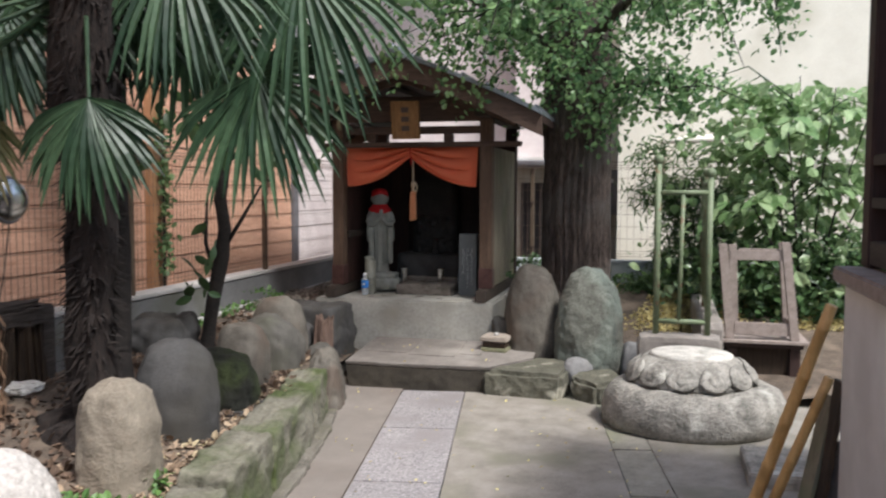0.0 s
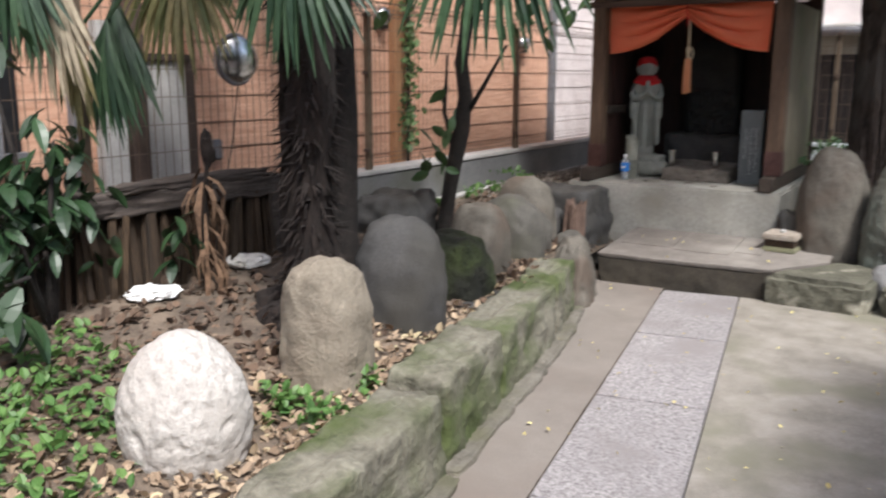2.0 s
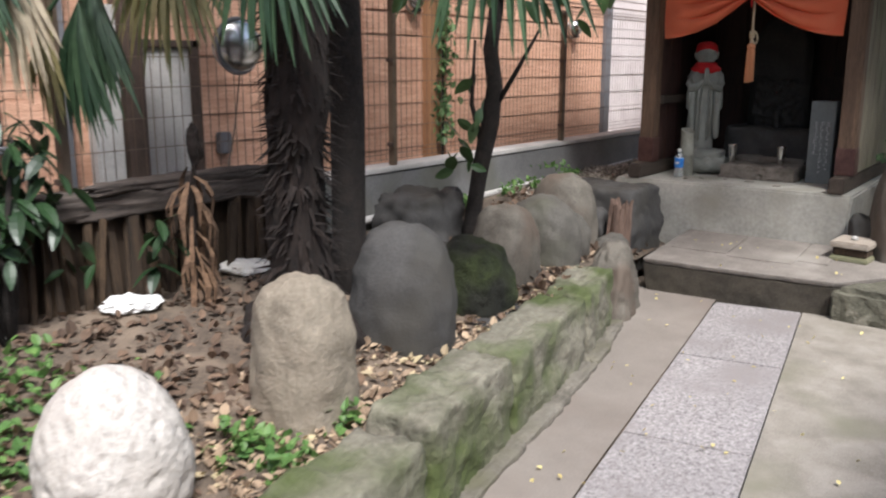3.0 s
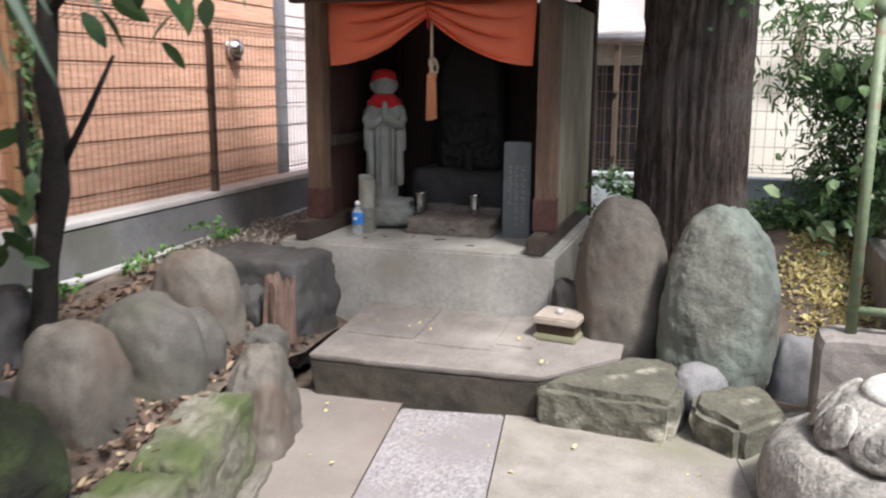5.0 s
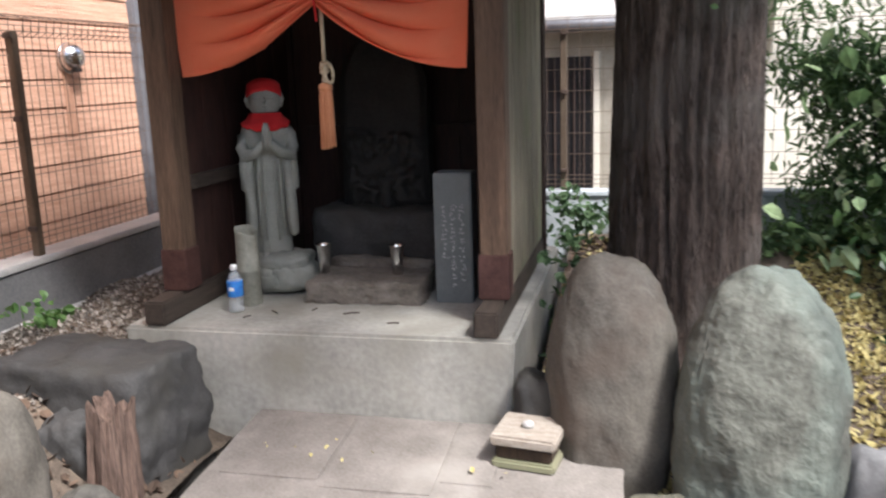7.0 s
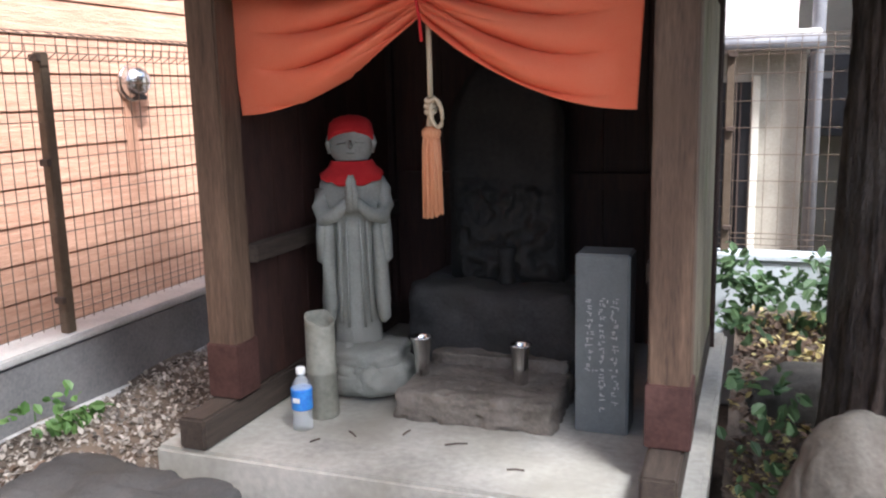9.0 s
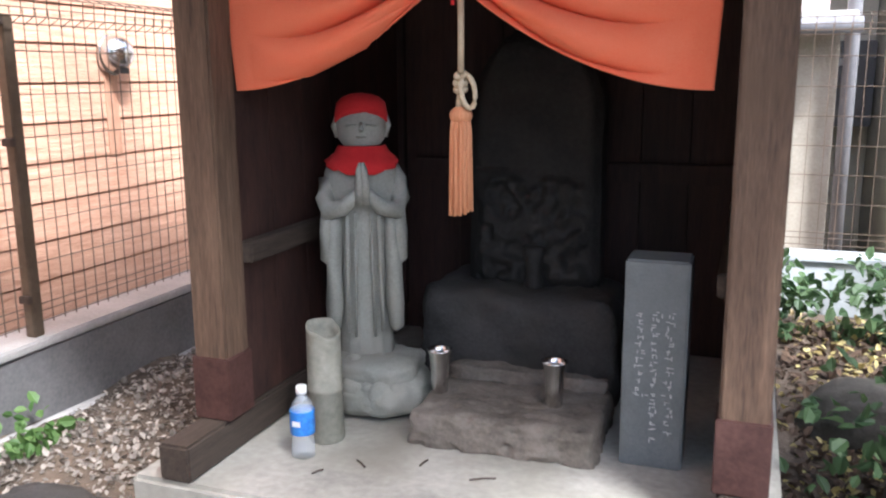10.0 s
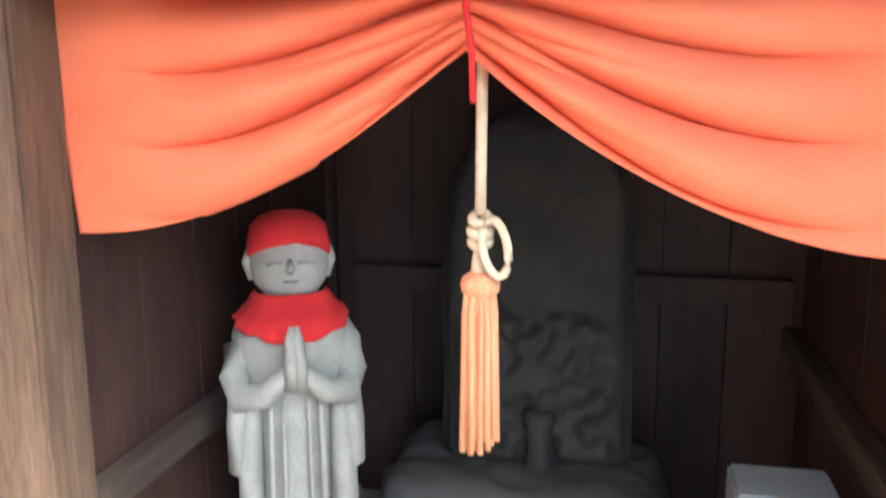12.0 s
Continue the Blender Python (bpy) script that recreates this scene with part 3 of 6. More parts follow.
def wire_fence(name, a, b, z0, z1, label, step=0.053):
    """Welded mesh on posts from a to b (plan points)."""
    a, b = Vector((*a, 0)), Vector((*b, 0))
    ln = (b - a).length
    d = (b - a) / ln
    nrm = Vector((-d.y, d.x, 0))
    f = thing(name, label, "fence", (a.x, a.y, z0))
    pw = 2.162
    k = int(ln / pw) + 1
    r = 0.0018

    def bar(vs, fs, p, q, r):
        ax = (q - p).normalized()
        u = ax.cross(Vector((0.3, 0.5, 0.81))).normalized() * r
        w = ax.cross(u).normalized() * r
        i = len(vs)
        for e in (p, q):
            vs += [tuple(e + u), tuple(e + w), tuple(e - u), tuple(e - w)]
        fs += [(i + j, i + (j + 1) % 4, i + 4 + (j + 1) % 4, i + 4 + j) for j in range(4)]

    for i in range(k):
        s0, s1 = i * pw, min(ln, (i + 1) * pw)
        vs, fs = [], []
        n = int((s1 - s0) / step)
        for j in range(n):
            p = a + d * (s0 + 0.03 + j * step)
            bar(vs, fs, Vector((p.x, p.y, z0 + 0.03)), Vector((p.x, p.y, z1)), r)
        zs = [z0 + 0.04, z0 + 0.07, z0 + 0.1]
        z = z0 + 0.24
        while z < z1 - 0.08:
            zs.append(z)
            z += 0.137
        zs += [z1 - 0.05, z1 - 0.025, z1]
        for z in zs:
            off = nrm * (0.02 if z in zs[1:2] + zs[-2:-1] else 0.004)
            bar(vs, fs, a + d * s0 + off + Vector((0, 0, z)), a + d * s1 + off + Vector((0, 0, z)), r * 1.25)
        roll = [(0.0, -0.055), (0.045, -0.03), (0.05, 0.03), (0.0, 0.045)]
        for j in range(n):
            p = a + d * (s0 + 0.03 + j * step)
            q = [p + nrm * -o + Vector((0, 0, z1 + h)) for o, h in roll]
            for e0, e1 in zip(q, q[1:]):
                bar(vs, fs, e0, e1, r)
        for o, h in roll[1:]:
            bar(vs, fs, a + d * s0 - nrm * o + Vector((0, 0, z1 + h)), a + d * s1 - nrm * o + Vector((0, 0, z1 + h)), r * 1.25)
        part("mesh_panel", (vs, fs), M_WIRE, f)
        p = a + d * s0
        part("post", one(p.x - 0.02, p.x + 0.02, p.y - 0.022, p.y + 0.022, z0, z1 - 0.03, 0.004), M_POST, f)
        for zc in (z0 + 0.12, (z0 + z1) / 2 + 0.1, z1 - 0.06):
            part("clip", one(p.x - 0.012, p.x + 0.03, p.y - 0.045, p.y - 0.024, zc, zc + 0.025, 0.003), M_DKTRIM, f)
    return f


wire_fence("wire_fence", (-3.11, 0.46), (-3.11, 9.3), 0.8, 1.86, "brown welded wire fence on the retaining wall")

house = thing("house", "house with orange wood-grain siding behind the fence", "house", (-3.7, 4, 0))
part("wall", one(-9.0, -3.64, -3.0, 8.78, -0.06, 6.2, 0.0), M_SIDING, house)
part("roof", one(-9.2, -3.56, -3.3, 9.0, 6.2, 6.35, 0.02), M_GREYTRIM, house)
z, h = 0.5, 0.16
while z < 4.4:
    for y0, y1 in ((-2.9, 2.2), (3.72, 6.15), (6.16, 8.68)):
        if 3.72 <= y0 or z > 2.6:
            bm = one(-3.64, -3.615, y0, y1, z, z + h - 0.004, 0.004)
            for v in bm.verts:
                if v.co.x > -3.63 and v.co.z > z + h * 0.5:
                    v.co.x -= 0.006
            part("siding_board", bm, M_SIDING, house)
    z += h
part("pilaster", one(-3.64, -3.55, 5.74, 5.95, 0.3, 4.4, 0.006), surf("brown_orange_pilaster", (0.3, 0.15, 0.07), (0.42, 0.23, 0.12), 5, 0.75, 0.4, 25, stretch=(3, 3, 0.8)), house, "brown-orange pilaster")
part("corner_trim", one(-3.66, -3.58, 8.69, 8.82, 0.3, 6.2, 0.008), M_GREYTRIM, house, "grey corner trim")
for y in (5.1, 6.155):
    part("joint_strip", one(-3.63, -3.608, y - 0.012, y + 0.012, 0.4, 4.4, 0.003), M_SIDING, house)
# entrance side: dark glazing, pale door leaf, posts
part("dark_post", one(-3.64, -3.52, 3.22, 3.33, 0.2, 3.2, 0.008), M_DKTRIM, house, "dark brown post")
door = part("door", one(-3.62, -3.56, 3.34, 3.64, 0.3, 1.5, 0.008), M_COPING, house, "pale door leaf in a brown frame")
part("door_panel", one(-3.565, -3.55, 3.39, 3.52, 0.5, 1.4, 0.006), M_COPING, door)
part("door_frame", one(-3.63, -3.54, 3.64, 3.69, 0.2, 1.54, 0.006), M_DKTRIM, door)
part("door_frame", one(-3.63, -3.54, 3.33, 3.69, 1.5, 1.54, 0.006), M_DKTRIM, door)
part("pale_post", one(-3.62, -3.54, 3.05, 3.2, 0.2, 1.7, 0.008), M_COPING, house)
part("grey_post", one(-3.6, -3.54, 2.88, 2.93, 0.2, 3.0, 0.005), M_GREYTRIM, house)
win = part("window", one(-3.63, -3.6, 0.2, 2.62, 1.05, 2.4, 0.004), M_DARK, house, "dark glazed window")
for i in range(9):
    part("window_bar", one(-3.6, -3.58, 0.25 + i * 0.28, 0.28 + i * 0.28, 1.05, 2.4, 0.003), M_GREYTRIM, win)
part("window_sill", one(-3.63, -3.55, 0.15, 2.65, 1.02, 1.05, 0.004), M_GREYTRIM, win)


def vent_hood(y, z, x=-3.61):
    v = thing("vent_hood", "round stainless steel vent hood on the siding", "vent hood", (x, y, z), group="vent hoods")
    bm = lathe([(0.075, 0.0), (0.085, 0.01), (0.083, 0.03), (0.074, 0.06), (0.055, 0.085), (0.03, 0.1), (0.006, 0.105)], 24)
    bm.transform(Matrix.Translation((x, y, z)) @ pose(0, 0, 0, 0, 78, 0))
    part("dome", bm, M_STEEL, v, smooth=True)
    part("wall_ring", tube([(x, y, z), (x + 0.012, y, z)], 0.09, 20), M_STEEL, v)
    part("outlet", one(x + 0.03, x + 0.075, y - 0.03, y + 0.03, z - 0.083, z - 0.06, 0.004), M_DARK, v)


part("rust_streak", one(-3.616, -3.6125, 7.95, 8.03, 1.3, 1.66, 0.0), surf("rust_stained_siding", (0.4, 0.2, 0.12), (0.62, 0.36, 0.24), 9, 0.8, 0.3, 30, stretch=(3, 6, 0.8)), house, "rust streak under the vent")
vent_hood(8.0, 1.74)
vent_hood(5.6, 1.86)
boxm = thing("meter_box", "small dark outlet box on the siding", "outlet box", (-3.6, 3.86, 0.95))
part("case", one(-3.615, -3.56, 3.82, 3.9, 0.92, 1.04, 0.008), M_GREYTRIM, boxm)

pale = thing("neighbour_house", "pale pinkish tiled house beyond the orange one", "house", (-4.0, 11, 0))
part("wall", one(-9, -3.95, 9.1, 16, -0.06, 6.5, 0), M_PINKWALL, pale)
part("wall", one(-3.9, -1.4, 12.0, 16, -0.06, 6.5, 0), M_PINKWALL, pale)
for k in range(24):
    part("wall_course", one(-3.95, -3.93, 9.1, 12.0, 0.3 + k * 0.2, 0.493 + k * 0.2, 0.005), M_PINKWALL, pale)
part("roof", one(-9.3, -1.3, 9.0, 16.3, 6.5, 6.62, 0.02), M_GREYTRIM, pale)

# ---- back boundary ----
bw = thing("wall_back", "low blue-white painted wall under a wire fence", "wall", (0, 9.25, 0), kind="structure")
part("wall_face", one(-3.05, 7.0, 9.16, 9.3, -0.05, 0.755, 0.006), M_PALEBLUE, bw)
part("coping", one(-3.05, 7.0, 9.145, 9.315, 0.757, 0.79, 0.006), M_PALEBLUE, bw)
wire_fence("wire_fence", (-3.0, 9.22), (6.0, 9.22), 0.79, 1.86, "grey-brown wire fence on the low back wall", 0.075)
bh = thing("back_house", "beige rendered house behind the back fence", "house", (0, 11.2, 0))
part("wall", one(-1.4, -0.4, 11.0, 15, -0.06, 1.95, 0.0), M_DIMWALL, bh, "tan roughcast wall, the eave's shade in its colour")
part("wall", one(-1.4, -0.45, 11.4, 15, 1.95, 6.5, 0.0), M_PINKWALL, bh)
part("wall", one(0.05, 9, 11.0, 15, -0.06, 4.6, 0.0), M_BEIGE, bh)
part("wall", one(-0.6, 0.04, 13.0, 15, -0.06, 6.5, 0.0), M_BEIGE, bh)
part("roof", one(-1.45, -0.32, 10.8, 11.4, 1.95, 2.02, 0.01), M_WHITE, bh, "white lean-to edge")
part("gutter", tube([(-1.5, 10.76, 1.93), (-0.3, 10.76, 1.93)], 0.05, 10), M_GREYTRIM, bh, "grey gutter", True)
part("roof", one(0.0, 9.2, 10.9, 15, 4.6, 4.7, 0.02), M_GREYTRIM, bh)
bwin = part("window", one(-1.25, -0.72, 10.97, 10.995, 0.45, 1.68, 0.004), M_DARK, bh, "dark window with grille")
for i in range(7):
    part("grille_bar", one(-1.24 + i * 0.083, -1.228 + i * 0.083, 10.95, 10.965, 0.45, 1.68, 0.002), M_DKTRIM, bwin)
part("window_frame", one(-0.74, -0.69, 10.94, 10.998, 0.42, 1.72, 0.004), M_BEIGE, bwin)
part("downpipe", tube([(-0.34, 10.9, 0), (-0.34, 10.9, 4.2)], 0.045, 12), M_GREYTRIM, bh, "grey downpipe", True)
part("vent_pipe", tube([(0.62, 10.9, 1.65), (0.62, 10.7, 2.2), (0.95, 10.7, 2.23), (1.6, 10.7, 2.25)], 0.05, 12), M_BEIGE, bh, "cream pipe", True)
ac = thing("meter_cabinet", "dark grey wall cabinet beside the downpipe", "cabinet", (-0.1, 12.9, 1.3))
part("case", one(-0.3, 0.03, 12.75, 13.0, 1.2, 1.9, 0.01), M_GREYTRIM, ac)
part("label_plate", one(-0.25, -0.1, 12.74, 12.75, 1.7, 1.76, 0.0), M_WHITE, ac)

# ---- right building beside the path ----
rb = thing("side_building", "plastered timber building with dark posts", "building", (1.42, 2, 0))
part("wall", one(1.39, 6.0, -4.0, 3.46, -0.06, 1.17, 0.004), M_PLASTER, rb, "white plaster wall")
part("sill_beam", one(1.345, 1.52, -4.0, 3.5, 1.172, 1.24, 0.008), M_CRATE, rb, "weathered sill beam")
part("corner_post", one(1.455, 1.58, 3.36, 3.49, 1.242, 2.6, 0.008), M_DARKWOOD, rb)
part("lattice_back", one(1.6, 1.64, -4.0, 3.34, 1.242, 2.6, 0.0), M_DARKWOOD, rb)
for z in (1.5, 1.68):
    part("lattice_rail", one(1.46, 1.6, -4.0, 3.355, z, z + 0.045, 0.004), M_WOOD_Y, rb)
part("low_rail", one(1.46, 1.6, -4.0, 3.355, 1.26, 1.36, 0.004), M_WOOD_Y, rb)
part("upper_wall", one(1.5, 6.0, -4.0, 3.48, 2.602, 2.68, 0.004), M_DARKWOOD, rb)
part("end_wall", one(1.66, 6.0, 3.3, 3.47, 1.24, 2.6, 0.004), M_PLASTER, rb)
# unseen roof, added and sized by the shadow it throws on the paving
part("roof", one(1.4, 6.4, -4.4, 3.6, 2.682, 2.76, 0.02), M_ROOF, rb)

# plain surround behind the walk
tagged(part("wall_south", one(-9, 9, -7.2, -7.0, -0.06, 2.2, 0.01), M_PLASTER), "plain plaster wall behind the yard", "wall", kind="structure")
tagged(part("wall_east", one(8.8, 9.0, -7.0, 11, -0.06, 4.0, 0.01), M_BEIGE), "plain beige wall", "wall", kind="structure")

# ---- shrine ----
CX = -1.585
sh = thing("small_shrine", "open-fronted dark wooden wayside shrine with arched gable roof", "shrine", (CX, 6.7, 0.6))
for x0, x1 in ((-2.325, -2.22), (-0.945, -0.835)):
    post = part("post", one(x0, x1, 6.73, 6.84, 0.705, 2.2, 0.006), M_WOOD, sh, "weathered brown front post")
    part("sheath", one(x0 - 0.006, x1 + 0.006, 6.724, 6.846, 0.706, 0.885, 0.004), M_SHEATH, post, "oxidised metal foot sheath")
    part("rear_post", one(x0, x1, 8.02, 8.12, 0.705, 2.2, 0.006), M_DARKWOOD, sh)
    xm = (x0 + x1) / 2
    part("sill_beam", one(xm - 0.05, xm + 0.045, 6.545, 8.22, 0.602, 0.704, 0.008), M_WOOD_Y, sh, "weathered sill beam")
    # boarded side walls
    inner = xm + (0.02 if xm < CX else -0.02)
    for k in range(6):
        y0 = 6.842 + k * 0.196
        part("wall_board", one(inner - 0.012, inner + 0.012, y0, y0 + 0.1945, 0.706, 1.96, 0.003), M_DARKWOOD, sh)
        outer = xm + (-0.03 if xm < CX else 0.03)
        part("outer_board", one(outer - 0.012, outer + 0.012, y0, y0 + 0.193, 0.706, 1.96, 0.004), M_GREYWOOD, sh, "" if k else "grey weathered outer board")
    for z in (1.13,):
        s = 0.03 if xm < CX else -0.03
        part("wall_rail", one(min(inner + s * 0.45, inner + s * 1.9), max(inner + s * 0.45, inner + s * 1.9), 6.842, 8.02, z, z + 0.06, 0.004), M_WOOD_Y, sh)
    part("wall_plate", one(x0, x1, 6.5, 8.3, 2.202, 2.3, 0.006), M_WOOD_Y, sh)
for k in range(7):
    x0 = -2.16 + k * 0.175
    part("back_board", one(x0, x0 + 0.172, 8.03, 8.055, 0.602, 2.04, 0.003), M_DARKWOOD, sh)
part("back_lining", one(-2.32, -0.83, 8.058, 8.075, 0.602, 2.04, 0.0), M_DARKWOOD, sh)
part("back_rail", one(-2.16, -0.95, 7.99, 8.028, 1.25, 1.32, 0.004), M_DARKWOOD, sh)
part("tie_beam", one(-2.42, -0.58, 6.715, 6.795, 1.955, 2.0, 0.006), M_WOOD_X, sh)
part("tie_beam", one(-2.16, -0.95, 6.725, 6.785, 2.072, 2.138, 0.005), M_WOOD_X, sh)
part("strut", one(-1.27, -1.19, 6.72, 6.79, 2.002, 2.07, 0.004), M_WOOD_X, sh)
part("strut", one(-1.98, -1.9, 6.72, 6.79, 2.002, 2.07, 0.004), M_WOOD_X, sh)
part("rainbow_beam", one(-2.29, -0.835, 6.705, 6.8, 2.182, 2.4, 0.01), M_WOOD_X, sh)


def roof_z(x):
    d = abs(x - CX) / 1.25
    return 2.68 - 0.5 * d ** 1.45 - 0.03 * math.sin(d * math.pi)


def roof_strip(y0, y1, low, high, x0=-1.25, x1=1.25, n=28):
    bm = bmesh.new()
    rows = []
    for i in range(n + 1):
        x = CX + x0 + (x1 - x0) * i / n
        z = roof_z(x)
        rows.append([bm.verts.new((x, y, z + dz)) for y, dz in ((y0, low), (y1, low), (y1, high), (y0, high))])
    for a, b in zip(rows, rows[1:]):
        for k in range(4):
            bm.faces.new((a[k], a[(k + 1) % 4], b[(k + 1) % 4], b[k]))
    bm.faces.new(rows[0])
    bm.faces.new(rows[-1][::-1])
    return bm


part("roof_deck", roof_strip(6.28, 8.45, -0.06, -0.005), M_DARKWOOD, sh)
part("roof_cover", roof_strip(6.2, 8.5, 0.0, 0.035), M_ROOF, sh, "grey sheet-metal roof")
part("bargeboard", roof_strip(6.24, 6.275, -0.17, -0.002), M_WOOD_X, sh)
part("bargeboard", roof_strip(8.455, 8.49, -0.17, -0.002), M_WOOD_X, sh)
part("inner_arch", roof_strip(6.45, 6.5, -0.2, -0.065, -1.0, 1.0), M_WOOD_X, sh)
part("ridge", tube([(CX, 6.18, 2.735), (CX, 8.5, 2.735)], 0.05, 12), M_ROOF, sh, smooth=True)
for k in range(13):
    x = CX - 1.2 + k * 0.2
    part("roof_seam", one(x - 0.01, x + 0.01, 6.2, 8.5, roof_z(x) + 0.034, roof_z(x) + 0.055, 0.003), M_ROOF, sh)
for k in range(9):
    x = CX - 1.0 + k * 0.25
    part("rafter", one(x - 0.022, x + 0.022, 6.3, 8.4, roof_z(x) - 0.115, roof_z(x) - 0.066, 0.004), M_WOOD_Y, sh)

pq = thing("name_plaque", "golden-brown wooden plaque under the gable", "plaque", (-1.57, 6.56, 2.03))
tilt = pose(-1.57, 6.58, 2.02, 10, 0, 0)
part("board", one(-0.095, 0.095, -0.012, 0.012, 0.03, 0.3, 0.003, tilt), M_GOLDWOOD, pq)
for a in ((-0.125, -0.095, 0.0, 0.33), (0.095, 0.125, 0.0, 0.33)):
    part("frame_side", one(a[0], a[1], -0.022, 0.02, a[2], a[3], 0.004, tilt), M_GOLDWOOD, pq)
for z in (0.0, 0.3):
    part("frame_rail", one(-0.094, 0.094, -0.022, 0.02, z, z + 0.03, 0.004, tilt), M_GOLDWOOD, pq)
for z in (0.07, 0.15, 0.23):
    part("character_bar", one(-0.035, 0.035, -0.016, -0.0125, z, z + 0.045, 0.0, tilt), M_DKTRIM, pq)


def curtain_mesh():
    vs, fs = [], []
    nu, nv = 180, 110
    for j in range(nv + 1):
        v = j / nv
        for i in range(nu + 1):
            u = -1 + 2 * i / nu
            t = abs(u)
            low = 1.868 - 0.266 * (1 - (1 - t) ** 1.95)
            x = -1.605 + u * (0.628 - 0.02 * v)
            z = 1.985 + (low - 1.985) * v
            # swags: folds that run from the tie to the outer top corners, sagging between
            fan = math.exp(-(t / 0.3) ** 2)
            phase = 3.4 * v - 1.7 * t * (1 - t) + (0.12 if u > 0 else 0.0)
            puff = abs(math.sin(math.pi * phase)) ** 0.55 - 0.65
            swag = 0.08 * puff * math.sin(math.pi * min(1, 1.05 * t + 0.05)) ** 0.8 * (1 - 0.35 * t)
            pinch = 0.024 * fan * min(1, t / 0.04) * (abs(math.sin(math.pi * (5.5 * v + 0.6 * t))) ** 0.8 - 0.5)
            y = 6.835 - (swag + pinch) * (0.35 + 0.65 * min(1, v * 2.5)) * (1 - 0.75 * t ** 4)
            y -= 0.035 * v * math.sin(math.pi * min(1, t * 1.1)) + 0.008 * noise.noise(Vector((x * 6, z * 6, 1)))
            vs.append((x, y, z))
    for j in range(nv):
        for i in range(nu):
            a = j * (nu + 1) + i
            fs.append((a, a + 1, a + nu + 2, a + nu + 1))
    return vs, fs


cu = thing("gathered_curtain", "orange-red cloth curtain gathered at its middle", "curtain", (-1.6, 6.83, 1.98))
c = part("cloth", curtain_mesh(), M_CLOTH, cu, smooth=True)
so = c.modifiers.new("thickness", "SOLIDIFY")
so.thickness = 0.003
part("rod", tube([(-2.3, 6.845, 1.99), (-0.82, 6.845, 1.99)], 0.011, 10), M_DKTRIM, cu, smooth=True)
part("tie_cord", tube([(-1.6, 6.79, 1.99), (-1.595, 6.775, 1.92), (-1.59, 6.79, 1.86), (-1.59, 6.8, 1.8)], 0.0045, 8), M_RED, cu, "red tie cord", True)

ta = thing("bell_rope", "cream cord with a salmon tassel hanging from the curtain", "tassel", (-1.59, 6.86, 1.3))
part("cord", tube([(-1.585, 6.845, 1.86), (-1.588, 6.855, 1.75), (-1.59, 6.86, 1.645)], 0.008, 10), M_ROPE, ta, smooth=True)
bm = bmesh.new()
for z, r in ((1.638, 0.011), (1.622, 0.013), (1.606, 0.012)):
    ring = [(-1.59 + r * math.cos(a), 6.86 + r * math.sin(a), z + 0.006 * math.sin(a)) for a in [2 * math.pi * k / 12 for k in range(13)]]
    tube(ring, 0.008, 8, bm=bm, cap=False)
loop = []
for k in range(17):
    a = math.pi * 2 * k / 16
    loop.append((-1.572 + 0.018 * math.sin(a) + 0.012 * (1 - math.cos(a)) / 2, 6.845 - 0.006 * math.sin(a / 2), 1.6 + 0.04 * math.cos(a)))
tube(loop, 0.0065, 8, bm=bm)
tube([(-1.59, 6.86, 1.6), (-1.592, 6.86, 1.575), (-1.59, 6.86, 1.548)], [0.009, 0.011, 0.014], 8, bm=bm)
part("knot", bm, M_ROPE, ta, smooth=True)
bm = bmesh.new()
for k in range(34):
    a = k * 2.399
    r = 0.026 * math.sqrt((k + 0.5) / 34)
    x, y = math.cos(a) * r, math.sin(a) * r
    tube([(-1.59 + x * 0.75, 6.86 + y * 0.75, 1.545), (-1.59 + x * 0.95, 6.86 + y * 0.95, 1.5), (-1.59 + x * 1.1, 6.86 + y * 1.1, 1.305 + 0.012 * math.sin(k * 5.1))], 0.005, 5, bm=bm)
part("tassel_fringe", bm, M_TASSEL, ta, smooth=True)
part("binding", lathe([(0.02, 1.525), (0.027, 1.533), (0.029, 1.543), (0.026, 1.553), (0.015, 1.562)], 16, (-1.59, 6.86, 0)), M_TASSEL, ta, smooth=True)

# statue on its base
SX, SY = -2.03, 7.22
lb = thing("statue_base", "pale round carved lotus base under the statue", "statue base", (SX + 0.06, SY, 0.6))
part("cushion", lump((SX + 0.065, SY - 0.02, 0.597), (0.3, 0.3, 0.15), n=2.8, rough=0.02, seed=61, cuts=20), M_STATUE, lb, smooth=True)
part("upper_tier", lump((SX + 0.045, SY - 0.01, 0.7), (0.285, 0.27, 0.085), n=3.4, rough=0.02, seed=62, cuts=18), M_STATUE, lb, smooth=True)
for k in range(9):
    a = math.pi * (1.02 + 0.12 * k)
    part("petal", lump((SX + 0.065 + 0.128 * math.cos(a), SY - 0.02 + 0.128 * math.sin(a), 0.64), (0.085, 0.05, 0.09), n=2.2, rough=0.03, seed=63 + k, cuts=8, turn=math.degrees(a) + 90), M_STATUE, lb, smooth=True)


def limbed(pts, radii, flat, bm):
    """A swept limb pressed flat front to back."""
    first = len(bm.verts)
    tube(pts, radii, 14, bm=bm)
    bm.verts.ensure_lookup_table()
    for v in bm.verts[first:]:
        mid = float(np.interp(v.co.z, sorted(q[2] for q in pts), [q[1] for q in sorted(pts, key=lambda q: q[2])]))
        v.co.y = mid + (v.co.y - mid) * flat


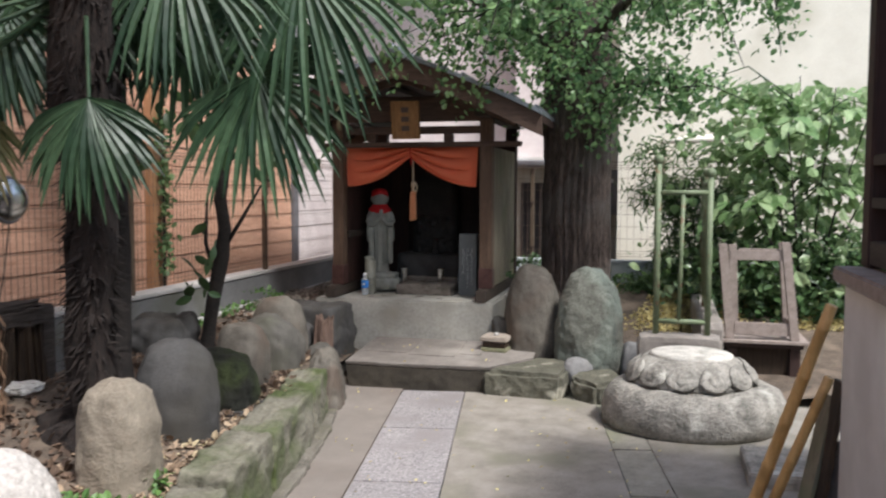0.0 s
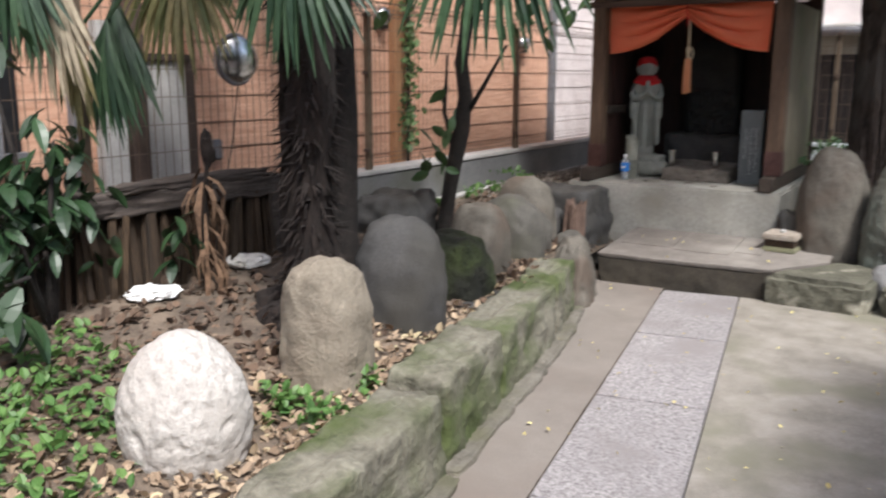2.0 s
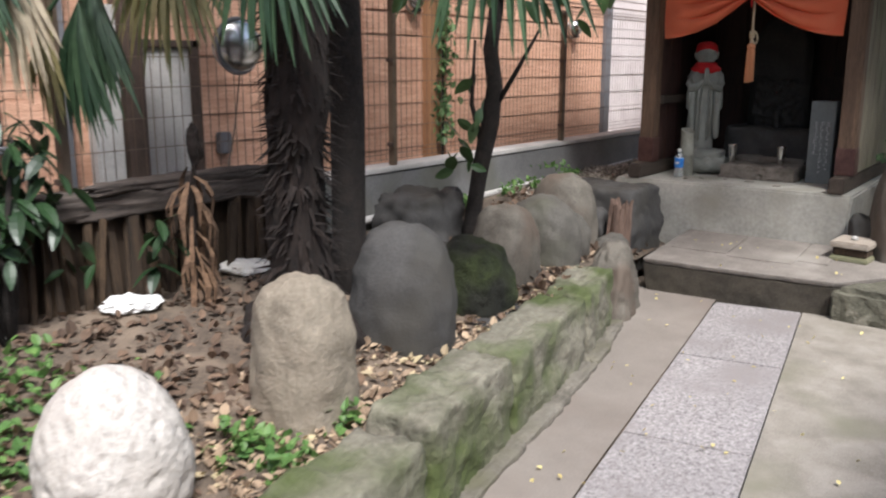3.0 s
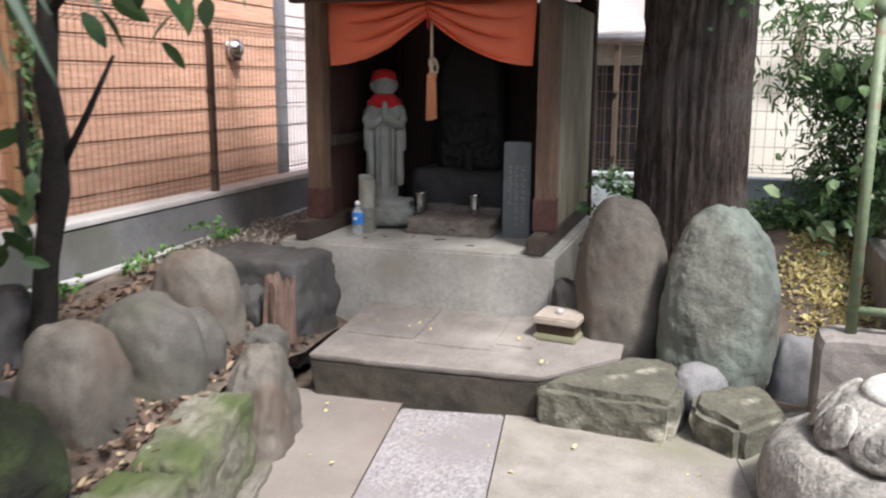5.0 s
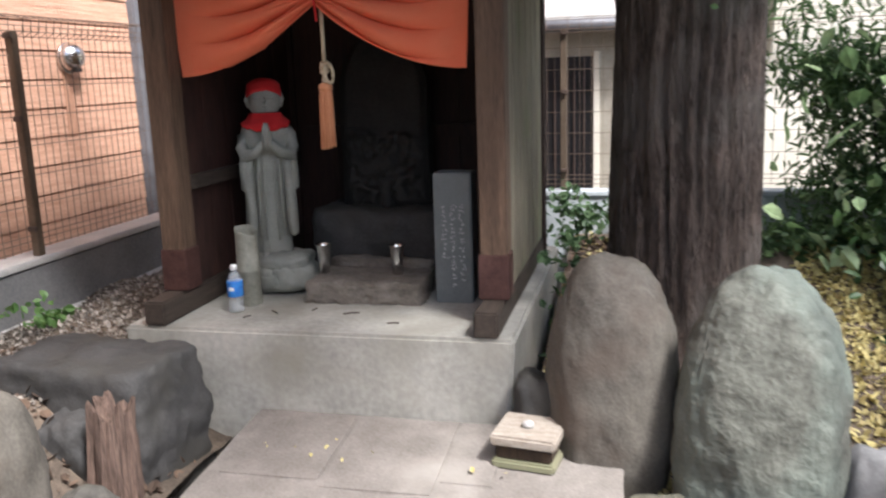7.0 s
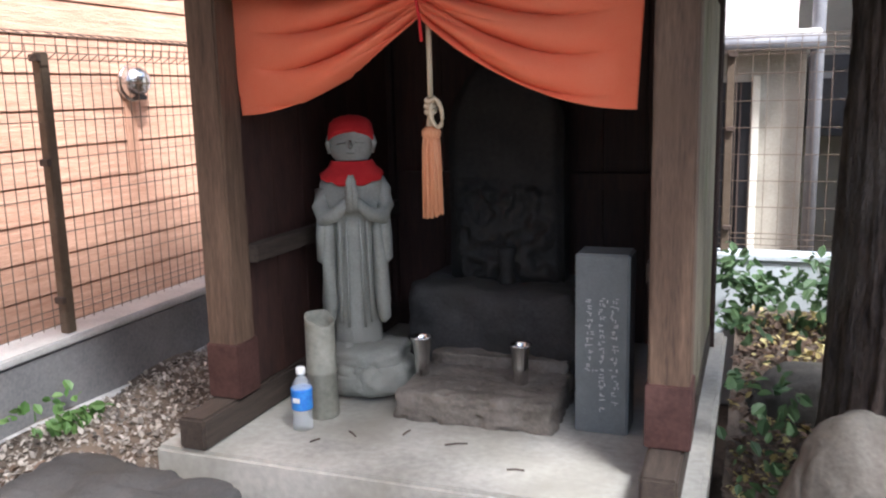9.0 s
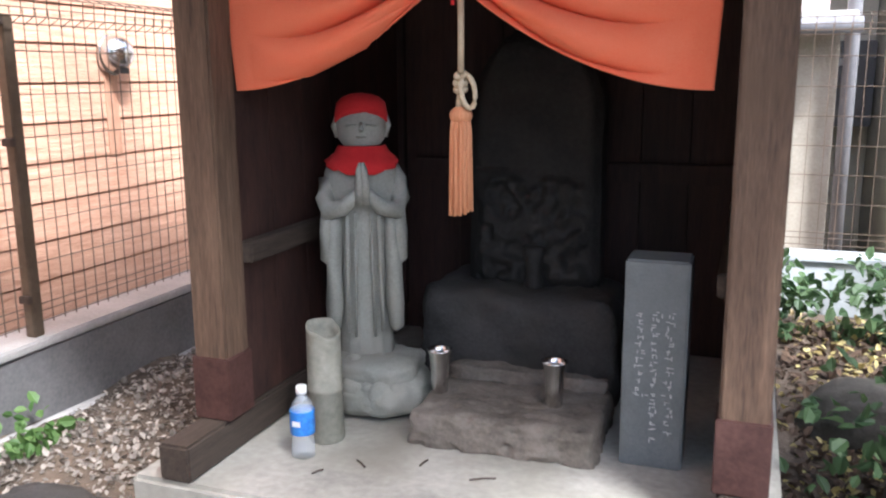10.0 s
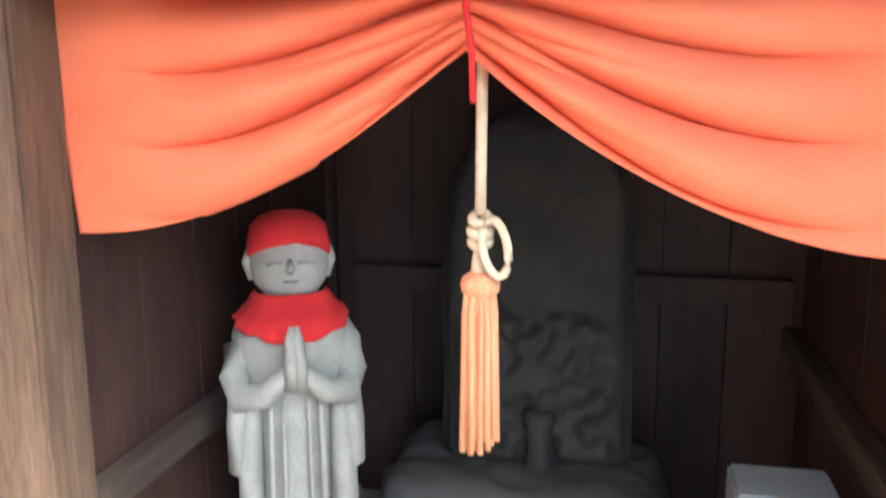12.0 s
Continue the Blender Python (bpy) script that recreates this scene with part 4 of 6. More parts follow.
def settle(bm):
    """Lengthen the robe, shorten the head, and stand the figure on its base."""
    for v in bm.verts:
        v.co.z = v.co.z * 1.06 if v.co.z <= 0.664 else 0.704 + (v.co.z - 0.664) * 0.81
        if v.co.z > 0.715:
            v.co.x *= 0.97
    bm.transform(STAND)
    return bm


def statue():
    """A standing robed figure, palms joined: height 0.85, width 0.27."""
    bm = bmesh.new()
    prof = [(0.08, 0.0), (0.094, 0.02), (0.09, 0.08), (0.094, 0.14), (0.1, 0.2), (0.106, 0.3), (0.11, 0.4), (0.118, 0.48), (0.126, 0.55), (0.126, 0.59),
            (0.112, 0.626), (0.075, 0.65), (0.054, 0.664), (0.06, 0.674), (0.077, 0.698), (0.084, 0.73), (0.085, 0.765), (0.079, 0.8), (0.058, 0.832), (0.02, 0.848)]
    lathe(prof, 44, (0, 0, 0), 1.0, 0.74, bm)
    for v in bm.verts:
        if v.co.z < 0.46:
            k = 1 + 0.035 * math.sin(math.atan2(v.co.y, v.co.x) * 13)
            v.co.x *= k
            v.co.y *= k
        if v.co.z > 0.66 and v.co.y < -0.02:
            # brow, eye hollows and cheeks
            v.co.y -= 0.006 * math.exp(-((v.co.z - 0.775) / 0.012) ** 2) - 0.005 * math.exp(-((v.co.z - 0.755) / 0.012) ** 2)
    for s in (-1, 1):
        # upper arm, forearm, then the sleeve hanging in two falls
        tube([(s * 0.092, -0.005, 0.6), (s * 0.112, -0.02, 0.565), (s * 0.12, -0.045, 0.52), (s * 0.108, -0.08, 0.485), (s * 0.06, -0.112, 0.5), (s * 0.014, -0.126, 0.545)], [0.03, 0.034, 0.034, 0.03, 0.024, 0.016], 16, bm=bm)
        limbed([(s * 0.112, -0.05, 0.5), (s * 0.118, -0.055, 0.42), (s * 0.12, -0.055, 0.34), (s * 0.113, -0.05, 0.325)], [0.024, 0.026, 0.024, 0.012], 1.5, bm)
        limbed([(s * 0.088, -0.06, 0.49), (s * 0.096, -0.068, 0.35), (s * 0.1, -0.066, 0.2), (s * 0.104, -0.06, 0.13), (s * 0.098, -0.055, 0.115)], [0.022, 0.027, 0.03, 0.024, 0.01], 1.3, bm)
        # joined palms and the robe's long edges
        tube([(s * 0.009, -0.126, 0.515), (s * 0.0095, -0.142, 0.565), (s * 0.008, -0.14, 0.61), (s * 0.005, -0.134, 0.632)], [0.017, 0.014, 0.011, 0.005], 9, bm=bm)
        tube([(s * 0.05, -0.1, 0.5), (s * 0.053, -0.094, 0.33), (s * 0.058, -0.088, 0.12)], [0.006, 0.008, 0.007], 7, bm=bm)
        tube([(s * 0.025, -0.096, 0.48), (s * 0.028, -0.09, 0.3), (s * 0.032, -0.08, 0.1)], [0.004, 0.006, 0.005], 6, bm=bm)
        tube([(s * 0.082, -0.004, 0.785), (s * 0.088, 0.0, 0.75), (s * 0.08, -0.003, 0.705)], [0.009, 0.014, 0.009], 8, bm=bm)
        tube([(s * 0.016, -0.066, 0.757), (s * 0.034, -0.064, 0.755), (s * 0.05, -0.054, 0.751)], [0.003, 0.0045, 0.003], 6, bm=bm)
        limbed([(s * 0.04, -0.07, 0.03), (s * 0.042, -0.085, 0.015), (s * 0.045, -0.1, 0.008)], [0.028, 0.026, 0.016], 1.0, bm)
    tube([(0, -0.062, 0.765), (0, -0.073, 0.742), (0, -0.066, 0.733)], [0.005, 0.011, 0.006], 8, bm=bm)
    tube([(-0.017, -0.06, 0.71), (0, -0.065, 0.708), (0.017, -0.06, 0.71)], [0.002, 0.005, 0.002], 6, bm=bm)
    return settle(bm)


STAND = Matrix.Translation((SX, SY, 0.745)) @ pose(0, 0, 0, 0, 0, 24) @ Matrix.Diagonal((0.93, 0.98, 0.965, 1))
tagged(part("stone_statue", statue(), M_STATUE, smooth=True), "grey stone guardian statue with joined palms", "statue")
bm = lathe([(0.087, 0.796), (0.091, 0.802), (0.089, 0.815), (0.082, 0.838), (0.062, 0.86), (0.034, 0.872), (0.004, 0.876)], 36, (0, 0.004, 0), 1.0, 0.84)
for v in bm.verts:
    if v.co.z < 0.82:
        # the rim rises over the brow and dips behind the ears
        f = max(0.0, -v.co.y / 0.08)
        v.co.z += (0.022 * f - 0.045 * (1 - f)) * (1 if v.co.z < 0.805 else 0.4) + 0.002 * math.sin(40 * v.co.x)
settle(bm)
cap = tagged(part("knitted_cap", bm, M_RED, smooth=True), "bright red knitted cap on the statue", "cap")
bm = bmesh.new()
rows = []
for j in range(11):
    t = j / 10
    row = []
    for i in range(37):
        f = (i / 36 - 0.5)
        a = -math.pi / 2 + f * 3.7
        zz = 0.676 - 0.03 * t - 0.045 * t * max(0, math.cos(f * 3.4)) - 0.008 * t * abs(math.sin(i * 0.52))
        r = float(np.interp(zz, (0.54, 0.59, 0.626, 0.65, 0.68), (0.128, 0.128, 0.116, 0.082, 0.066))) + 0.009 + 0.003 * t * math.sin(i * 1.9)
        row.append(bm.verts.new((math.cos(a) * r, math.sin(a) * (r * 0.74 + 0.012 * t), zz)))
    rows.append(row)
for a, b in zip(rows, rows[1:]):
    for k in range(36):
        bm.faces.new((a[k], a[k + 1], b[k + 1], b[k]))
settle(bm)
bib = tagged(part("cloth_bib", bm, M_RED, smooth=True), "red cloth bib round the statue's neck", "bib")
so = bib.modifiers.new("thickness", "SOLIDIFY")
so.thickness = 0.006

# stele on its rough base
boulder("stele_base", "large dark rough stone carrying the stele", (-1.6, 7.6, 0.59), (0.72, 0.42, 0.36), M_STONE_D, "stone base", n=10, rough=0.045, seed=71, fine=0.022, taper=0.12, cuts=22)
bm = bmesh.new()
slab(bm, -1.81, -1.36, 7.6, 7.74, 0.9, 1.78, 0.02)
bmesh.ops.subdivide_edges(bm, edges=[e for e in bm.edges if e.calc_length() > 0.08], cuts=12, use_grid_fill=True)
# worn relief: a fine sheet over the lower front, its edges run into the slab
NX, NZ = 60, 60
rows = []
for j in range(NZ + 1):
    rows.append([])
    for i in range(NX + 1):
        u, w = i / NX, j / NZ
        q = Vector((u * 5.2, 2.0, w * 4.6))
        rim = min(1, 9 * min(u, 1 - u, w, 1 - w))
        h = 0.5 + 0.9 * noise.noise(q) + 0.5 * noise.noise(q * 2.3)
        h = max(0, min(1, h * 1.6 - 0.2))
        rows[-1].append(bm.verts.new((-1.79 + 0.41 * u, 7.603 - rim * (0.006 + 0.034 * h * h * (3 - 2 * h) + 0.005 * noise.noise(q * 6)), 0.92 + 0.42 * w)))
for lo, hi in zip(rows, rows[1:]):
    for i in range(NX):
        bm.faces.new((lo[i], lo[i + 1], hi[i + 1], hi[i]))
for v in bm.verts:
    if v.co.z > 1.5:
        k = 1 - 0.75 * ((v.co.z - 1.5) / 0.3) ** 2.2
        v.co.x = -1.585 + (v.co.x + 1.585) * k
    v.co += Vector((0.006, 0.008, 0.006)) * noise.noise(v.co * 6)
stele = thing("carved_stele", "stele with a worn carved relief, shrine shade in its dark colour", "stele", (-1.585, 7.67, 0.9))
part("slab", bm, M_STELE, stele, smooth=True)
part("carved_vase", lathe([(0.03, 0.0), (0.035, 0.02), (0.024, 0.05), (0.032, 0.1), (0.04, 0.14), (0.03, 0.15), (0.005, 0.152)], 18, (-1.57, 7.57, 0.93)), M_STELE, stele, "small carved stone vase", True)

# offering stone with trough and cups
al = thing("offering_stone", "rough low offering stone with a shallow trough", "altar stone", (-1.58, 7.2, 0.6))
part("block", lump((-1.525, 7.15, 0.592), (0.55, 0.37, 0.108), n=16, rough=0.012, seed=81, cuts=40, fine=0.012, pits=0.014, taper=0.04), M_ALTAR, al, smooth=True)
part("raised_rim", lump((-1.525, 7.31, 0.655), (0.5, 0.07, 0.085), n=8, rough=0.03, seed=83, cuts=20, fine=0.014, pits=0.015), M_ALTAR, al, "raised rear rim", True)


def cup(x, y, z):
    bm = lathe([(0.022, 0), (0.025, 0.004), (0.0275, 0.06), (0.032, 0.122), (0.038, 0.133), (0.039, 0.137), (0.035, 0.135), (0.03, 0.12), (0.022, 0.03), (0.002, 0.025)], 24, (x, y, z))
    return tagged(part("steel_cup", bm, M_STEEL, smooth=True), "flared stainless steel flower cup", "cup", "cups on the offering stone")


cup(-1.757, 7.15, 0.696)
cup(-1.405, 7.15, 0.696)

# slate pillar with engraved lines
pl = thing("inscribed_pillar", "square slate-grey stone pillar with white engraved script", "pillar", (-1.12, 7.17, 0.6))
bm = one(-1.2, -1.035, 7.035, 7.165, 0.598, 1.17, 0.006)
part("shaft", bm, M_SLATE, pl)
rng = np.random.default_rng(5)
for x, z0, z1 in ((-1.078, 0.7, 1.04), (-1.117, 0.68, 1.04), (-1.155, 0.8, 1.03)):
    z = z1
    bm = bmesh.new()
    while z > z0:
        for k in range(3):
            dx, dz = 0.0095 * rng.normal(), -0.013 * rng.random()
            if rng.random() < 0.5:
                slab(bm, x + dx * 0.6 - 0.004 * (1 + rng.random()), x + dx * 0.6 + 0.004, 7.0315, 7.0342, z + dz - 0.0022, z + dz)
            else:
                slab(bm, x + dx * 0.6 - 0.0012, x + dx * 0.6 + 0.0012, 7.0315, 7.0342, z + dz - 0.008 - 0.004 * rng.random(), z + dz)
        z -= 0.018 + 0.004 * rng.random()
    part("inscription_line", bm, M_CHALK, pl)

for x, y, a, ln in ((-1.52, 6.82, 25, 0.07), (-1.86, 6.8, -40, 0.05), (-1.7, 6.86, 80, 0.04), (-1.3, 6.7, 10, 0.05), (-1.95, 6.72, 60, 0.035)):
    c, s = math.cos(radians(a)) * ln / 2, math.sin(radians(a)) * ln / 2
    tagged(part("twig", tube([(x - c, y - s, 0.604), (x, y + 0.003, 0.605), (x + c, y + s, 0.604)], 0.0028, 5), M_DKTRIM), "small dry twig on the plinth floor", "twig", "twigs on the plinth")

bv = thing("bamboo_vase", "grey weathered bamboo tube vase with a cut opening", "vase", (-2.03, 6.96, 0.6))
bm = lathe([(0.05, 0), (0.053, 0.006), (0.05, 0.15), (0.055, 0.157), (0.05, 0.164), (0.049, 0.34), (0.05, 0.352), (0.044, 0.352), (0.04, 0.33), (0.038, 0.25), (0.002, 0.25)], 24, (-2.03, 6.93, 0.6))
for v in bm.verts:
    if v.co.z > 0.92:
        v.co.z -= 0.035 * max(0, (v.co.x + 2.03) / 0.05) + 0.02 * max(0, (6.93 - v.co.y) / 0.05)
part("tube", bm, M_BAMBOO_G, bv, smooth=True)

M_PET = bpy.data.materials.new("clear_plastic")
M_PET.use_nodes = True
pb = M_PET.node_tree.nodes["Principled BSDF"]
pb.inputs["Roughness"].default_value, pb.inputs["Base Color"].default_value, pb.inputs["Alpha"].default_value = 0.08, (0.8, 0.86, 0.88, 1), 0.28
M_BLUE = surf("blue_label", (0.02, 0.12, 0.5), (0.05, 0.25, 0.65), 30, 0.4, 0.0)
bo = thing("plastic_bottle", "clear plastic drink bottle with blue label and white cap", "bottle", (-2.055, 6.845, 0.6))
bat = (-2.035, 6.8, 0.6)
part("body", lathe([(0.024, 0), (0.033, 0.005), (0.034, 0.03), (0.031, 0.06), (0.0335, 0.07), (0.0335, 0.135), (0.03, 0.152), (0.014, 0.178), (0.012, 0.186)], 20, bat), M_PET, bo, smooth=True)
part("label_band", lathe([(0.0342, 0.072), (0.0345, 0.074), (0.0345, 0.138), (0.0342, 0.14)], 20, bat), M_BLUE, bo, "blue label band", True)
part("label_mark", one(bat[0] - 0.012, bat[0] + 0.012, bat[1] - 0.0365, bat[1] - 0.0348, bat[2] + 0.1, bat[2] + 0.115, 0.0), M_WHITE, bo)
part("screw_cap", lathe([(0.0145, 0.186), (0.0155, 0.188), (0.0155, 0.205), (0.013, 0.208)], 20, bat), M_WHITE, bo, "white screw cap", True)

# ---- stones ----
G = "rounded stones along the bed"
boulder("round_stone", "pale pitted dome-shaped stone in a patch of sun", (-1.65, 1.86, 0.2), (0.405, 0.39, 0.455), M_STONE_W, n=2.12, rough=0.012, seed=1, belly=0.1, cuts=60, fine=0.005, pits=0.007, group=G)
boulder("round_stone", "tan bullet-shaped stone among dry leaves", (-1.69, 2.6, 0.2), (0.34, 0.32, 0.545), M_STONE_T, n=3.1, rough=0.02, seed=2, taper=0.1, cuts=28, fine=0.012, crease=0.008, group=G)
boulder("round_stone", "dark grey smooth upright stone", (-1.86, 3.34, 0.2), (0.46, 0.36, 0.585), M_STONE_D, n=2.6, rough=0.02, seed=3, taper=0.1, group=G, turn=30, cuts=20)
boulder("round_stone", "moss-covered dark round boulder", (-1.9, 3.92, 0.24), (0.37, 0.38, 0.38), M_MOSS, n=2.3, rough=0.04, seed=4, cuts=24, fine=0.018, group=G)
boulder("ledge_stone", "dark flat stone under the mossy boulder", (-1.88, 3.9, 0.2), (0.5, 0.5, 0.1), M_STONE_D, n=3.5, rough=0.05, seed=44, cuts=18, fine=0.02)
boulder("round_stone", "olive-brown upright rounded stone", (-2.05, 4.42, 0.2), (0.38, 0.36, 0.51), M_STONE_B, n=2.4, rough=0.03, seed=6, taper=0.06, cuts=22, crease=0.008, group=G)
boulder("round_stone", "grey rounded upright stone", (-2.08, 4.86, 0.2), (0.46, 0.36, 0.49), M_STONE, n=2.6, rough=0.03, seed=7, taper=0.06, cuts=20, group=G)
boulder("round_stone", "small grey stone leaning behind another", (-2.05, 5.12, 0.18), (0.26, 0.24, 0.4), M_STONE, n=2.6, rough=0.04, seed=8, group=G)
boulder("round_stone", "brown-grey domed upright stone", (-2.3, 5.52, 0.18), (0.46, 0.38, 0.56), M_STONE_B, n=2.6, rough=0.03, seed=9, taper=0.1, cuts=22, crease=0.012, group=G)
boulder("block_rock", "large dark flat-topped boulder against the plinth", (-2.37, 6.26, 0.1), (0.76, 0.46, 0.485), M_STONE_D, "rock", n=16, rough=0.03, seed=12, taper=0.1, fine=0.022, turn=-6, cuts=28, crease=0.012)
boulder("small_rock", "small blue-grey rock beside the stump", (-2.3, 6.0, 0.2), (0.22, 0.2, 0.25), M_STONE_D, "rock", n=3, rough=0.08, seed=13)
boulder("small_rock", "low rock in front of the stump", (-2.0, 5.62, 0.2), (0.2, 0.2, 0.16), M_STONE, "rock", n=3, rough=0.08, seed=14)
boulder("garden_rock", "angular purple-grey rock in the bed", (-2.78, 4.62, 0.28), (0.5, 0.42, 0.42), M_STONE_D, "rock", n=4, rough=0.09, seed=15, facet=0.08)
boulder("garden_rock", "dark rock at the foot of the thin tree", (-2.3, 4.3, 0.22), (0.36, 0.34, 0.26), M_STONE_D, "rock", n=3, rough=0.1, seed=16)
boulder("garden_rock", "pale pointed rock chip in the bed", (-2.1, 3.95, 0.2), (0.24, 0.16, 0.36), M_STONE, "rock", n=4, rough=0.08, seed=17)
G2 = "egg-shaped stones"
boulder("egg_stone", "tall smooth brown egg-shaped stone", (-0.425, 6.46, 0.12), (0.47, 0.38, 0.84), M_STONE_B, n=2.25, rough=0.02, seed=31, cuts=40, fine=0.006, crease=0.01, pits=0.004, group=G2, belly=0.05)
boulder("egg_stone", "tall grey-green knobbly egg-shaped stone", (0.055, 6.3, 0.05), (0.55, 0.42, 0.91), M_STONE_G, n=2.25, rough=0.03, seed=33, cuts=60, fine=0.008, crease=0.015, pits=0.003, group=G2, belly=0.06)
boulder("pebble_stone", "smooth grey cobble on the flank rocks", (-0.01, 6.02, 0.08), (0.24, 0.2, 0.19), M_COBBLE, n=2.2, rough=0.03, seed=34)
boulder("pebble_stone", "upright bluish-grey stone beside the rail base", (0.42, 6.32, 0.04), (0.23, 0.2, 0.32), M_COBBLE, n=3.2, rough=0.04, seed=35, taper=0.15)
boulder("small_rock", "dark rock tucked behind the brown egg stone", (-0.68, 6.5, 0.1), (0.2, 0.22, 0.4), M_STONE_D, "rock", n=4, rough=0.06, seed=36)

# small wooden box with a knob
wb = thing("wooden_block", "small weathered wooden block with a pale peg", "wooden block", (-0.7, 6.3, 0.24))
wm = pose(-0.7, 6.31, 0.245, 3, 0, -9)
part("top_board", one(-0.115, 0.115, -0.1, 0.1, 0.085, 0.125, 0.008, wm), M_BLOCKWOOD, wb, "pale worn top board")
part("middle", one(-0.1, 0.1, -0.085, 0.09, 0.035, 0.084, 0.006, wm), M_PLANK, wb, "dark recessed middle")
part("bottom_board", one(-0.112, 0.112, -0.098, 0.098, 0.0, 0.034, 0.008, wm), M_GREYWOOD, wb)
part("peg", lathe([(0.02, 0), (0.022, 0.012), (0.012, 0.022)], 12, (-0.705, 6.3, 0.37)), M_COPING, wb, smooth=True)

# weathered stump
bm = bmesh.new()
rows = []
for j in range(15):
    t = j / 14
    row = []
    for k in range(40):
        a = 2 * math.pi * k / 40
        f = noise.noise(Vector((math.cos(a) * 3.2, math.sin(a) * 3.2, t * 0.8)))
        r = 0.098 - 0.02 * t + 0.035 * f + 0.012 * noise.noise(Vector((math.cos(a) * 8, math.sin(a) * 8, t * 2)))
        z = 0.08 + t * (0.43 + 0.09 * noise.noise(Vector((math.cos(a) * 2, math.sin(a) * 2, 9))))
        row.append(bm.verts.new((-2.11 + math.cos(a) * r * 0.9 + 0.02 * t, 5.95 + math.sin(a) * r, z)))
    rows.append(row)
for a, b in zip(rows, rows[1:]):
    for k in range(40):
        bm.faces.new((a[k], a[(k + 1) % 40], b[(k + 1) % 40], b[k]))
hub = bm.verts.new((-2.09, 5.95, 0.4))
for k in range(40):
    bm.faces.new((rows[-1][k], rows[-1][(k + 1) % 40], hub))
tagged(part("tree_stump", bm, surf("rotten_wood", (0.045, 0.027, 0.02), (0.22, 0.145, 0.11), 6, 0.95, 0.9, 30, stretch=(8, 8, 0.8), dist=0.02)), "rotten splintered brown stump", "stump")

# lotus pedestal
lo = thing("lotus_pedestal", "weathered round stone pedestal carved with lotus petals", "pedestal", (0.82, 5.3, 0))
bm = lathe([(0.55, -0.02), (0.59, 0.03), (0.6, 0.1), (0.585, 0.19), (0.55, 0.255), (0.47, 0.29), (0.4, 0.3), (0.05, 0.3)], 56, (0.815, 5.3, 0), 1.0, 0.85)
for v in bm.verts:
    d = Vector((v.co.x - 0.815, v.co.y - 5.3, 0))
    v.co += d * 0.09 * noise.noise(v.co * 2.1) + d * 0.03 * noise.noise(v.co * 7) + Vector((0, 0, 0.025)) * noise.noise(v.co * 5)
part("foot_stone", bm, M_LOTUS, lo, smooth=True)
part("drum", lathe([(0.4, 0.28), (0.41, 0.31), (0.37, 0.4), (0.31, 0.45), (0.28, 0.462), (0.27, 0.474), (0.02, 0.478)], 48, (0.815, 5.3, 0), 1.0, 0.92), M_LOTUS, lo, smooth=True)
for k in range(12):
    a = 2 * math.pi * (k + 0.5) / 12 + 0.1
    seat = Matrix.Translation((0.815 + math.cos(a) * 0.385, 5.3 + math.sin(a) * 0.354, 0.376)) @ pose(0, 0, 0, -34, 0, math.degrees(a) + 90)
    for nm, (w, d, h), y in (("petal", (0.098, 0.02, 0.088), 0.0), ("petal_core", (0.05, 0.024, 0.06), -0.006)):
        bm = bmesh.new()
        bmesh.ops.create_icosphere(bm, subdivisions=3, radius=1.0)
        bm.transform(Matrix.Diagonal((w, d, h, 1)))
        for v in bm.verts:
            if abs(v.co.x) < 0.01:
                v.co.y *= 0.6
            v.co.y += 0.006 * noise.noise(v.co * 30 + Vector((k, 0, 0))) + y
            v.co.x *= 1.1 if v.co.z < 0 else 0.92
        bm.transform(seat)
        part(nm, bm, M_LOTUS, lo, smooth=True)

part("top_disc", lathe([(0.25, 0.44), (0.275, 0.46), (0.272, 0.48), (0.25, 0.492), (0.02, 0.494)], 44, (0.815, 5.3, 0), 1.0, 0.92), M_LICHEN, lo, "pale lichened top", True)

# ---- green pipe rail on its stone base ----
rail = thing("pipe_rail", "flaking green iron pipe railing with ball finials", "railing", (0.8, 5.95, 0.0))
part("front_base", lump((0.75, 5.93, 0.0), (0.6, 0.24, 0.505), n=14, rough=0.008, seed=51, cuts=10, fine=0.008), M_STEP, rail, "grey stone base block")
part("side_base", lump((0.99, 7.05, 0.0), (0.18, 2.0, 0.58), n=16, rough=0.006, seed=52, cuts=10, fine=0.008), M_STEP, rail, "grey stone kerb under the railing")
for (x, y, top) in ((0.58, 5.93, 1.78), (0.95, 5.93, 1.68), (0.98, 6.98, 1.7), (1.0, 7.95, 1.68)):
    po = part("post", tube([(x, y, 0.48), (x, y, top)], 0.023, 14), M_GREENPIPE, rail, smooth=True)
    bm = bmesh.new()
    bmesh.ops.create_icosphere(bm, subdivisions=3, radius=0.038)
    bm.transform(Matrix.Translation((x, y, top + 0.025)))
    part("ball_finial", bm, M_GREENPIPE, po, smooth=True)
for z in (1.56, 0.6):
    part("crossbar", tube([(0.58, 5.93, z), (0.95, 5.93, z)], 0.019, 12), M_GREENPIPE, rail, smooth=True)
    part("long_bar", tube([(0.96, 5.95, z + 0.06), (1.0, 7.95, z + 0.08)], 0.022, 12), M_GREENPIPE, rail, smooth=True)
part("baluster", tube([(0.745, 5.93, 0.6), (0.76, 5.93, 1.56)], 0.016, 10), M_GREENPIPE, rail, smooth=True)
